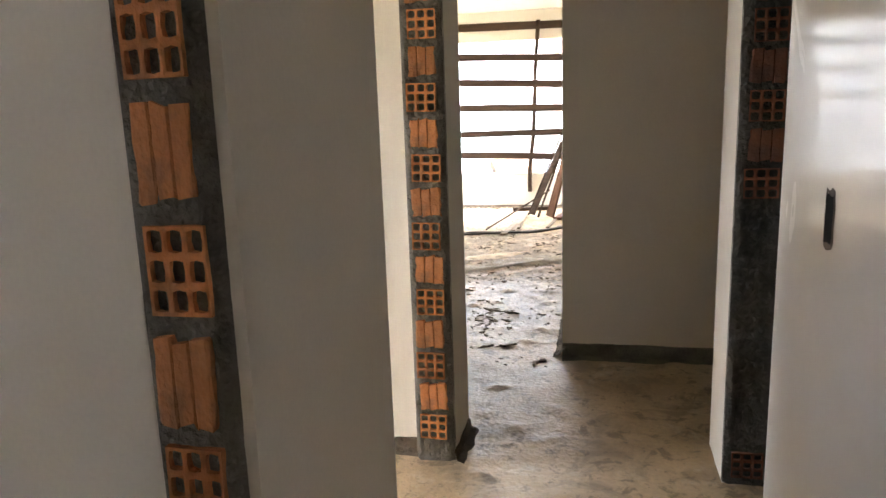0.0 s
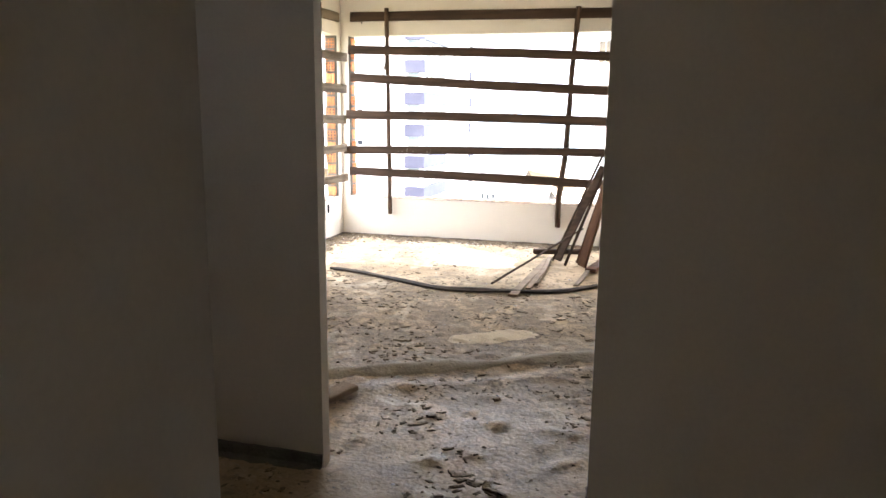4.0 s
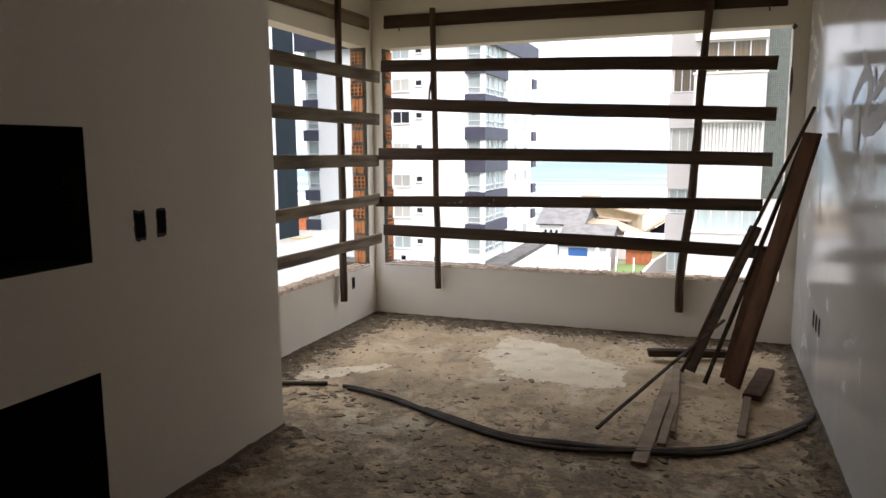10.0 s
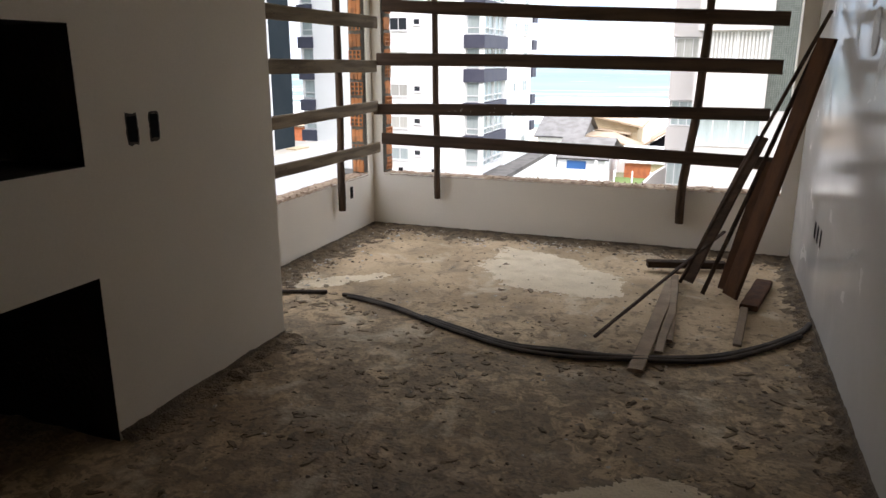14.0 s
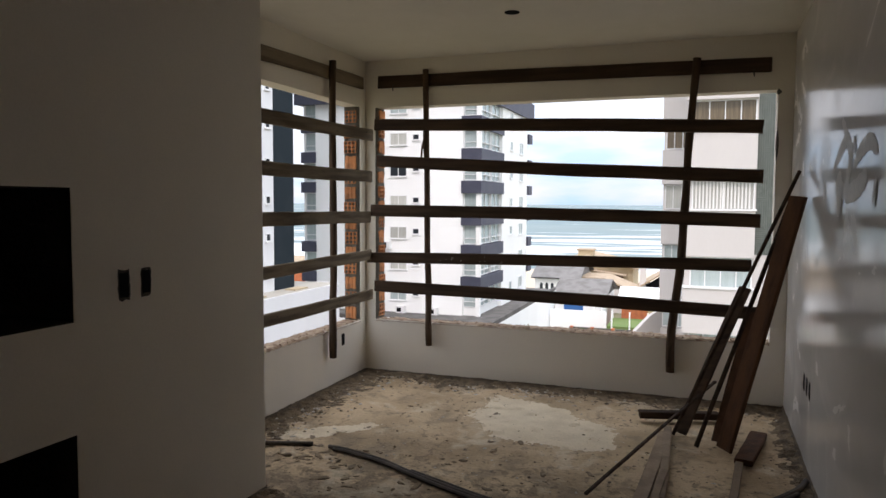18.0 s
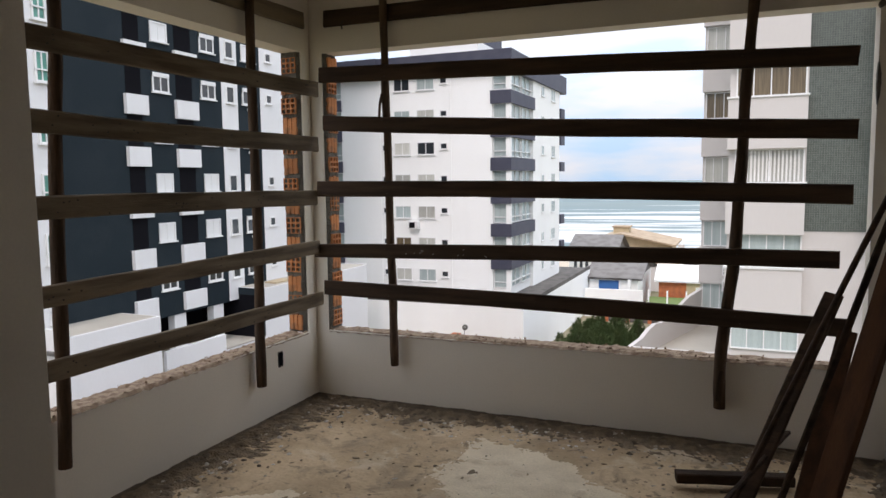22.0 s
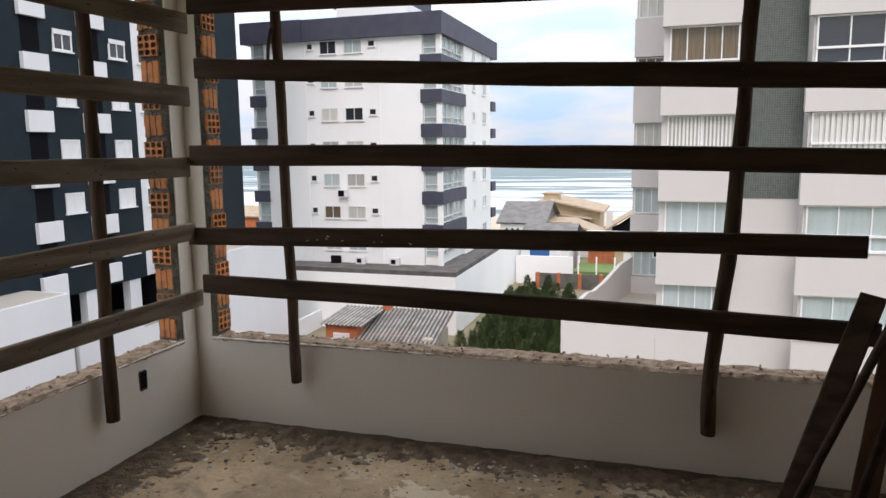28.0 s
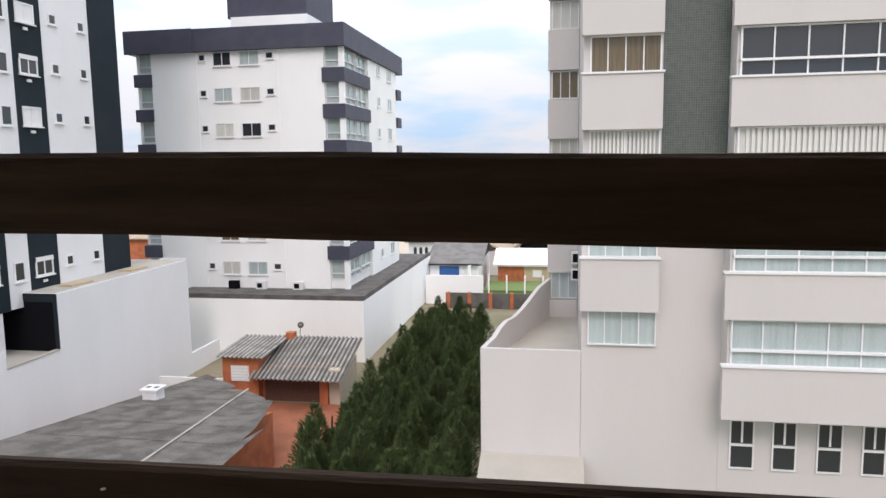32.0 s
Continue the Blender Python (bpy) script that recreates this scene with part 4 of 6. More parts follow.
# pale cement dust patches, thin and ragged
def dust(name, cx, cy, rx, ry, turn, seed):
    step = 0.011
    c, q = math.cos(turn), math.sin(turn)
    half = int(max(rx, ry) * 1.5 / step)
    V, Fc, at = [], [], {}

    def corner(i, j):
        if (i, j) not in at:
            x, y = cx + i * step, cy + j * step
            w = Vector((x * 60, y * 60, seed))
            x, y = x + 0.005 * noise.noise(w), y + 0.005 * noise.noise(w + Vector((9, 0, 0)))
            at[(i, j)] = len(V)
            V.append((x, y, floor_height(x, y) + 0.0022))
        return at[(i, j)]
    for i in range(-half, half):
        for j in range(-half, half):
            x, y = i * step, j * step
            u, v = (x * c + y * q) / rx, (y * c - x * q) / ry
            p = Vector((cx + x, cy + y, seed))
            d = math.hypot(u, v) + 0.38 * noise.noise(p * 3.2) + 0.20 * noise.noise(p * 9) + 0.13 * noise.noise(p * 26) + 0.10 * noise.noise(p * 60)
            if d < 1.0:
                Fc.append((corner(i, j), corner(i + 1, j), corner(i + 1, j + 1), corner(i, j + 1)))
    me = bpy.data.meshes.new(name)
    me.from_pydata(V, [], Fc)
    ob = link(name, me, M_DUST, smooth=True)
    return tagged(ob, "pale cement dust spilled on the floor", "dust", "", "stuff")


dust("cement_dust", 1.79, -0.95, 0.63, 0.38, -0.78, 3)
dust("cement_dust", 2.62, -3.58, 0.27, 0.13, 0.55, 12)
dust("cement_dust", 0.53, -1.64, 0.40, 0.10, 0.75, 8)

# crumbs and chips of mortar
rnd = random.Random(5)
V, Fc = [], []
for _ in range(4200):
    k = rnd.random()
    if k < 0.35:
        x, y = rnd.uniform(0.03, XR - 0.05), -abs(rnd.gauss(0, 0.16)) - 0.04
    elif k < 0.6:
        x, y = abs(rnd.gauss(0, 0.17)) + 0.04, rnd.uniform(-2.6, -0.05)
    else:
        x, y = rnd.uniform(0.8, XR - 0.05), rnd.uniform(-6.0, -0.3)
    if x > XR - 0.05 or (x < XL + 0.03 and y < YR):
        continue
    r = rnd.choice((0.004, 0.005, 0.007, 0.010, 0.014) if k < 0.6 else (0.003, 0.004, 0.005, 0.007, 0.010)) * rnd.uniform(0.6, 1.3)
    z = floor_height(x, y)
    o = len(V)
    sx, sy, sz = r * rnd.uniform(0.8, 1.7), r * rnd.uniform(0.7, 1.3), r * rnd.uniform(0.35, 0.7)
    a = rnd.uniform(0, 6.3)
    for (ux, uy, uz) in ((1, 0, 0), (0.3, 0.9, 0.1), (-0.8, 0.5, 0), (-0.7, -0.6, 0.1), (0.4, -0.9, 0), (0.1, 0.1, 1), (0, 0, -1)):
        q = 1 + rnd.uniform(-0.25, 0.25)
        V.append((x + (ux * sx * math.cos(a) - uy * sy * math.sin(a)) * q, y + (ux * sx * math.sin(a) + uy * sy * math.cos(a)) * q, z + uz * sz * q + sz * 0.3))
    for i in range(5):
        Fc.append((o + i, o + (i + 1) % 5, o + 5))
        Fc.append((o + (i + 1) % 5, o + i, o + 6))
me = bpy.data.meshes.new("mortar_crumbs")
me.from_pydata(V, [], Fc)
tagged(link("mortar_crumbs", me, M_STONE), "scattered mortar crumbs and brick chips on the floor", "rubble", "", "stuff")


# dried mortar clods trodden into the screed
rnd = random.Random(17)
V, Fc = [], []
for _ in range(7000):
    x, y = rnd.uniform(0.3, XR - 0.04), rnd.uniform(-6.6, -0.7)
    if y > -1.9 and rnd.random() < 0.8:
        continue
    if (x < XL + 0.04 and y < YR) or noise.noise(Vector((x * 2.6, y * 2.6, 2.0))) + rnd.uniform(-0.2, 0.2) < 0.12:
        continue
    r = rnd.choice((0.004, 0.005, 0.006, 0.007, 0.009, 0.012, 0.019)) * rnd.uniform(0.7, 1.3)
    h = min(r * rnd.uniform(0.18, 0.4), 0.005)
    z, a, o, n = floor_height(x, y), rnd.uniform(0, 6.3), len(V), 9
    st = rnd.uniform(1.2, 2.8)
    for ring, (f, zz) in enumerate(((1.0, -0.004), (0.72, h))):
        for k in range(n):
            q = r * f * rnd.uniform(0.5, 1.4)
            px, py = q * st * math.cos(6.283 * k / n), q * math.sin(6.283 * k / n)
            V.append((x + px * math.cos(a) - py * math.sin(a), y + px * math.sin(a) + py * math.cos(a), z + zz + (rnd.uniform(-0.3, 0.3) * h if ring else 0)))
    for k in range(n):
        Fc.append((o + k, o + (k + 1) % n, o + n + (k + 1) % n, o + n + k))
    Fc.append(tuple(o + n + k for k in range(n)))
me = bpy.data.meshes.new("mortar_clods")
me.from_pydata(V, [], Fc)
tagged(link("mortar_clods", me, M_CLOD), "trodden clods of dried mortar on the screed", "rubble", "", "stuff")


# gravelly mortar waste swept along the wall feet
def waste(name, a, b, wide, seed):
    a, b = Vector((*a, 0)), Vector((*b, 0))
    d = (b - a).normalized()
    s = Vector((d.y, -d.x, 0))
    n = int((b - a).length / 0.02)
    V, Fc = [], []
    for i in range(n + 1):
        p = a.lerp(b, i / n)
        w = wide * (1.3 + 0.6 * noise.noise(p * 1.8 + Vector((0, 0, seed))) + 0.35 * noise.noise(p * 8 + Vector((0, 0, seed))))
        for k in range(13):
            q = p + s * (w * k / 12)
            h = 0.015 - 0.024 * (k / 12) ** 1.2 + 0.014 * noise.noise(q * 9) + 0.012 * noise.noise(q * 24) + 0.009 * noise.noise(q * 55)
            V.append((q.x, q.y, floor_height(q.x, q.y) + (max(min(h, 0.018), -0.006) if k < 12 else -0.006)))
    for i in range(n):
        for k in range(12):
            o = i * 13 + k
            Fc.append((o, o + 1, o + 14, o + 13))
    me = bpy.data.meshes.new(name)
    me.from_pydata(V, [], Fc)
    tagged(link(name, me, M_WASTE), "gravelly mortar waste along the wall foot", "rubble", "", "stuff")


waste("mortar_waste", (0.005, -0.012), (XR - 0.02, -0.012), 0.21, 4)
waste("mortar_waste", (0.012, -2.63), (0.012, -0.01), 0.25, 6)
waste("mortar_waste", (XR - 0.012, -0.02), (XR - 0.02, -3.6), 0.10, 8)
waste("mortar_waste", (XL + 0.01, -3.8), (XL + 0.01, YR), 0.13, 9)

# torn render at the corner of the front opening
for (z0, z1, w, seed) in ((1.84, 2.10, 0.022, 1), (2.335, 2.385, 0.03, 2), (0.95, 1.02, 0.014, 3)):
    bm = bmesh.new()
    n = 12
    rows = []
    for i in range(n + 1):
        z = z0 + (z1 - z0) * i / n
        k = math.sin(math.pi * i / n) * (0.7 + 0.6 * noise.noise(Vector((z * 30, seed, 0))))
        rows.append([bm.verts.new((FX1 + 0.002 - w * 0.5 * k, 0.02, z)), bm.verts.new((FX1 + 0.002 - w * 0.3 * k, -0.004 - 0.004 * k, z)), bm.verts.new((FX1 + w * k, -0.003, z))])
    for r, t in zip(rows, rows[1:]):
        for k in range(2):
            bm.faces.new((r[k], r[k + 1], t[k + 1], t[k]))
    bmesh.ops.recalc_face_normals(bm, faces=bm.faces)
    structure("trim_torn_render", bm, M_MORTAR, "torn dark render at the window edge")
# bent nails and wire ends on the guard boards
for i, (x, z) in enumerate(((0.285, 2.535), (3.18, 2.50))):
    ob = part("bent_nail", tube([(x, -0.02, z + 0.03), (x, -0.045, z + 0.005), (x + 0.005, -0.05, z - 0.03)], 0.005, 6), M_HOSE)
    tagged(ob, "bent dark nail in the board above the window", "nail")
for i, (x, y, z) in enumerate(((2.66, -0.10, 0.36), (0.60, -0.09, 1.98))):
    ob = part("bark_strip", stick((x, y, z + 0.09), (x - 0.02, y - 0.015, z - 0.08), 0.018, 0.004, (1, 0, 0), 5, 0.006, 90 + i), M_POLE)
    tagged(ob, "torn strip of bark hanging from the pole", "bark")


# darker raised strip running across the floor along its ridge
V, Fc = [], []
for i in range(91):
    x = 0.75 + (XR - 0.80) * i / 90
    c = -4.2 + 0.53 * (x - 2.55)
    w0 = 0.12 * (1 + 0.5 * noise.noise(Vector((x * 4, 0, 3))) + 0.3 * noise.noise(Vector((x * 15, 0, 3))))
    w1 = 0.11 * (1 + 0.5 * noise.noise(Vector((x * 4, 9, 3))) + 0.3 * noise.noise(Vector((x * 15, 9, 3))))
    for k in range(9):
        y = c - w0 + (w0 + w1) * k / 8
        V.append((x, y, floor_height(x, y) + (0.003 + 0.004 * noise.noise(Vector((x * 30, y * 30, 1))) if 0 < k < 8 else -0.006)))
for i in range(90):
    for k in range(8):
        o = i * 9 + k
        Fc.append((o, o + 9, o + 10, o + 1))
me = bpy.data.meshes.new("mortar_lip")
me.from_pydata(V, [], Fc)
tagged(link("mortar_lip", me, M_LIP, smooth=True), "darker raised strip across the screed floor", "mortar", "", "stuff")


# pale paint splashes on the board at chest height
rnd = random.Random(31)
for _ in range(9):
    x, z = rnd.uniform(0.75, 1.30), 1.055 + rnd.uniform(-0.02, 0.03)
    a, w, h = rnd.uniform(-0.6, 0.6), rnd.uniform(0.003, 0.009), rnd.uniform(0.001, 0.002)
    bm = bmesh.new()
    f = [bm.verts.new((x + u * w * math.cos(a) - v * h * math.sin(a), BY - 0.0135, z + u * w * math.sin(a) + v * h * math.cos(a))) for u, v in ((-1, 0), (-0.4, -1), (0.7, -0.7), (1, 0.1), (0.3, 1), (-0.6, 0.7))]
    g = [bm.verts.new(v.co + Vector((0, 0.002, 0))) for v in f]
    bm.faces.new(f)
    for k in range(6):
        bm.faces.new((f[k], g[k], g[(k + 1) % 6], f[(k + 1) % 6]))
    part("paint_splash", bm, M_FRAME, CHEST)


# small nail marks in the plaster
for i, (c, nor) in enumerate((((1.48, Y5, 0.26), (0, -1, 0)), ((1.00, Y5, 0.85), (0, -1, 0)), ((XR - 0.012, -3.87, 1.13), (-1, 0, 0)), ((XR - 0.0102, -3.30, 0.87), (-1, 0, 0)), ((XR - 0.0117, -3.76, 0.78), (-1, 0, 0)))):
    bm = bmesh.new()
    bmesh.ops.create_cone(bm, segments=8, radius1=0.007, radius2=0.003, depth=0.006, cap_ends=True, matrix=Matrix.Translation(c) @ Vector(nor).to_track_quat("Z", "Y").to_matrix().to_4x4() @ Matrix.Diagonal((1, 1.6, 1, 1)))
    tagged(part("nail_mark", bm, M_HOSE), "small dark nail mark in the plaster", "nail mark", "nail marks in the plaster")


# ---- outside: ground, sea, neighbours ----
GZ = -13.5
bm = bmesh.new()
xs_ = [-3000, -400, -150, -60, -30, 0, 30, 60, 150, 400, 3000]
ys_ = [-400, -60, 0, 30, 60, 100, 130, 150]
grid = [[bm.verts.new((x, y, GZ - (0 if y < 140 else 1.6))) for x in xs_] for y in ys_]
for r, t in zip(grid, grid[1:]):
    for k in range(len(xs_) - 1):
        bm.faces.new((r[k], r[k + 1], t[k + 1], t[k]))
structure("ground", bm, M_GRASS, "rough grass and sandy ground of the block")
structure("beach", boxes((-900, 112, GZ - 1.2, 900, 152, GZ + 0.05)), M_SAND, "pale sandy beach")
sea_m = mat("sea_water", (0.10, 0.165, 0.175), 0.6, (0.16, 0.21, 0.20), 0.004, 0.05, 0.25, amount=0.7, stretch=(0.4, 1, 1), depth=1.0)
sn, sl = sea_m.node_tree.nodes, sea_m.node_tree.links
sb = sn["Principled BSDF"]
co = sn.new("ShaderNodeTexCoord")
mp = sn.new("ShaderNodeMapping")
mp.inputs["Scale"].default_value = (0.010, 0.055, 1)
wv = sn.new("ShaderNodeTexNoise")
wv.inputs["Scale"].default_value = 1.0
wv.inputs["Detail"].default_value = 6
wv.inputs["Roughness"].default_value = 0.6
sl.new(co.outputs["Object"], mp.inputs["Vector"])
sl.new(mp.outputs["Vector"], wv.inputs["Vector"])
sep = sn.new("ShaderNodeSeparateXYZ")
sl.new(co.outputs["Object"], sep.inputs["Vector"])
near = sn.new("ShaderNodeMapRange")
near.inputs["From Min"].default_value, near.inputs["From Max"].default_value = 150, 420
near.inputs["To Min"].default_value, near.inputs["To Max"].default_value = 0.15, -0.08
sl.new(sep.outputs["Y"], near.inputs["Value"])
ad = sn.new("ShaderNodeMath")
ad.operation = "ADD"
sl.new(wv.outputs["Fac"], ad.inputs[0])
sl.new(near.outputs["Result"], ad.inputs[1])
rp = sn.new("ShaderNodeValToRGB")
rp.color_ramp.elements[0].position, rp.color_ramp.elements[1].position = 0.53, 0.60
sl.new(ad.outputs[0], rp.inputs["Fac"])
mx = sn.new("ShaderNodeMixRGB")
mx.inputs["Color2"].default_value = (0.60, 0.61, 0.60, 1)
old = sb.inputs["Base Color"].links[0].from_socket
sl.new(old, mx.inputs["Color1"])
sl.new(rp.outputs["Color"], mx.inputs["Fac"])
sl.new(mx.outputs["Color"], sb.inputs["Base Color"])
structure("water", boxes((-4500, 151, GZ - 3, 4500, 4800, GZ - 0.9)), sea_m, "grey-green sea with lines of white surf")


def window(parent, name, c, w, h, nor, pane, bars=1, rail=None, frame=0.06, deep=0.08, sill=True):
    """A framed window set on a facade: frame, pane, mullions, rail and sill; c is its middle on the wall plane."""
    c, n = Vector(c), Vector(nor)
    s = Vector((-n.y, n.x, 0))
    inv = parent.matrix_basis.inverted()

    def bx(u0, u1, z0, z1, d0, d1):
        p, q = c + s * u0 + n * d0, c + s * u1 + n * d1
        return box(bmesh.new(), min(p.x, q.x), min(p.y, q.y), c.z + z0, max(p.x, q.x), max(p.y, q.y), c.z + z1)
    a, b = w / 2, h / 2
    bm = bmesh.new()
    loops = []
    for (ua, zb, d) in ((a, b, 0.0), (a, b, deep), (a - frame, b - frame, deep), (a - frame, b - frame, 0.0)):
        loops.append([bm.verts.new(c + s * (i * ua) + n * d + Vector((0, 0, j * zb))) for i, j in ((-1, -1), (1, -1), (1, 1), (-1, 1))])
    for p, q in zip(loops, loops[1:]):
        for k in range(4):
            bm.faces.new((p[k], p[(k + 1) % 4], q[(k + 1) % 4], q[k]))
    bmesh.ops.recalc_face_normals(bm, faces=bm.faces)
    win = part(name, bm, M_FRAME, parent)
    win.matrix_parent_inverse = inv
    part("pane", bx(-a + frame * 0.6, a - frame * 0.6, -b + frame * 0.6, b - frame * 0.6, 0.004, deep * 0.35), pane, win)
    for k in range(bars):
        u = -a + w * (k + 1) / (bars + 1)
        part("mullion", bx(u - frame * 0.4, u + frame * 0.4, -b + frame, b - frame, 0.003, deep * 0.8), M_FRAME, win)
    if rail is not None:
        part("rail", bx(-a, a, -b + rail - 0.035, -b + rail + 0.035, 0.002, deep * 1.4), M_FRAME, win)
    if sill:
        part("sill", bx(-a - 0.06, a + 0.06, -b - 0.07, -b - 0.003, 0.0, deep + 0.08), M_FRAME, win)
    return win


rw = random.Random(11)
def sub(name, bm, material, parent, label=""):
    """A part given in world coordinates under a thing that stands elsewhere."""
    ob = part(name, bm, material, parent, label)
    ob.matrix_parent_inverse = parent.matrix_basis.inverted()
    return ob


def subs(name, dims, material, parent, label=""):
    for d in dims:
        sub(name, boxes(d), material, parent, label)


# white block with navy bands
AX0, AX1, AY0, AY1 = -33.85, -15.50, 54.0, 73.3
ZB = -8.35
A = empty("apartment_building", "white apartment block with navy bands and a navy roof edge", "building", "", "", (-25, 64, GZ))
subs("wall", [(AX0 + 1.95, AY0, GZ, AX1 - 1.6, AY1, 10.65), (AX0 + 0.5, AY0 + 0.3, GZ, AX0 + 1.95, AY1, 10.65), (AX1 - 1.6, AY0 + 0.35, GZ, AX1 - 0.35, AY1 - 0.3, 10.65), (AX1 - 0.40, AY0 + 0.02, GZ, AX1, AY0 + 0.42, 10.65), (AX1 - 0.35, 61.2, GZ, AX1 - 0.02, AY1 - 1.8, 10.65)], M_WHITE, A)
subs("wall_joint", [(-27.95, AY0 - 0.05, ZB, -27.83, AY0, 10.6), (-21.0, AY0 - 0.05, ZB, -20.88, AY0, 10.6)], M_WHITE, A)
subs("roof", [(AX0, AY0 - 0.45, 10.65, AX1 + 0.25, AY1 + 0.3, 12.42), (AX0 - 0.05, AY0 - 0.55, 10.6, -27.9, AY0 - 0.45, 12.45)], M_NAVY, A, "navy roof edge")
sub("roof_tower", boxes((-26.4, 57.5, 12.42, -19.6, 66, 14.0)), M_WHITE, A)
sub("roof_tower_top", boxes((-26.9, 58.0, 14.0, -19.8, 65, 17.0)), M_NAVY, A)
for k in range(7):
    zc = 10.04 - 2.83 * k
    for x0, x1, h in ((-27.65, -27.06, 0.55), (-26.42, -24.84, 1.12), (-24.16, -22.46, 1.12), (-21.92, -21.25, 0.55)):
        big = h > 1
        pane = rw.choice((M_PALE, M_PALE, M_PALE, M_AQUA)) if big else M_PANE
        if (k == 2 and x0 == -24.16) or (k == 0 and x0 == -26.42):
            pane = M_PANE
        if k == 5 and x0 == -26.42:
            pane = M_BROWN
        window(A, "window", ((x0 + x1) / 2, AY0, zc + (0.15 if not big else 0)), x1 - x0, h, (0, -1, 0), pane, 1 if big else 0, None, 0.07, 0.06)
    window(A, "window", (-16.48, AY0 + 0.35, zc - 0.05), 1.25, 1.7, (0, -1, 0), M_AQUA, 0, 0.5, 0.07, 0.08, False)
    window(A, "window", (-32.45, AY0 + 0.3, zc - 0.05), 1.3, 1.7, (0, -1, 0), M_AQUA, 0, 0.5, 0.07, 0.08, False)
    window(A, "window", (AX1 - 0.35, 56.1, zc - 0.05), 2.9, 1.7, (1, 0, 0), M_AQUA, 1, 0.5, 0.07, 0.2, False)
    window(A, "window", (AX1 - 0.35, 59.4, zc - 0.05), 2.9, 1.7, (1, 0, 0), M_AQUA, 1, 0.5, 0.07, 0.2, False)
    window(A, "window", (AX1 - 0.02, 64.6, zc), 1.0, 0.9, (1, 0, 0), M_AQUA, 0, None, 0.08, 0.06)
    window(A, "window", (AX1 - 0.02, 68.7, zc), 1.6, 1.2, (1, 0, 0), M_AQUA, 1, None, 0.08, 0.06)
    if k < 6:
        zb = zc - 1.52
        subs("band", [(AX1 - 1.75, AY0 - 0.12, zb - 0.55, AX1 + 0.12, AY0 + 0.35, zb + 0.55), (AX1 - 0.35, AY0 + 0.35, zb - 0.55, AX1 + 0.12, 61.4, zb + 0.55), (AX0 + 0.4, AY0 - 0.1, zb - 0.5, AX0 + 2.0, AY0 + 0.3, zb + 0.5), (AX1 - 0.3, 71.7, zb - 0.5, AX1 + 0.15, AY1, zb + 0.5)], M_NAVY, A, "navy balcony band")
sub("podium", boxes((-29.5, 50.0, GZ, -13.2, 77.0, -8.75)), M_WHITE, A, "white blank podium wall")
sub("podium_roof", boxes((-29.3, 50.2, -8.75, -13.4, 76.8, -8.6)), M_FLAT, A, "dark bitumen podium roof")
subs("podium_edge", [(-29.5, 50.0, -8.75, -13.2, 50.2, -8.38), (-13.4, 50.2, -8.75, -13.2, 77.0, -8.38)], M_FLAT, A, "dark parapet edge")
for i, (x, m) in enumerate(((-25.3, M_DARK), (-22.9, M_FRAME), (-19.7, M_FRAME))):
    u = empty("air_conditioner", "small air conditioner unit on the podium roof", "air conditioner", "air conditioners on the podium", "", (x, AY0 - 0.45, -8.6))
    sub("case", boxes((x - 0.42, AY0 - 0.62, -8.6, x + 0.42, AY0 - 0.25, -7.95)), m, u)
    sub("grille", boxes((x - 0.3, AY0 - 0.64, -8.48, x + 0.12, AY0 - 0.62, -8.1)), M_DARK, u)
u = empty("air_conditioner", "white window air conditioner on the white block", "air conditioner", "", "", (-24.4, AY0 - 0.3, -2.75))
sub("case", boxes((-24.95, AY0 - 0.5, -2.75, -24.0, AY0, -2.1)), M_FRAME, u)
sub("grille", boxes((-24.85, AY0 - 0.52, -2.68, -24.3, AY0 - 0.5, -2.18)), M_DARK, u)

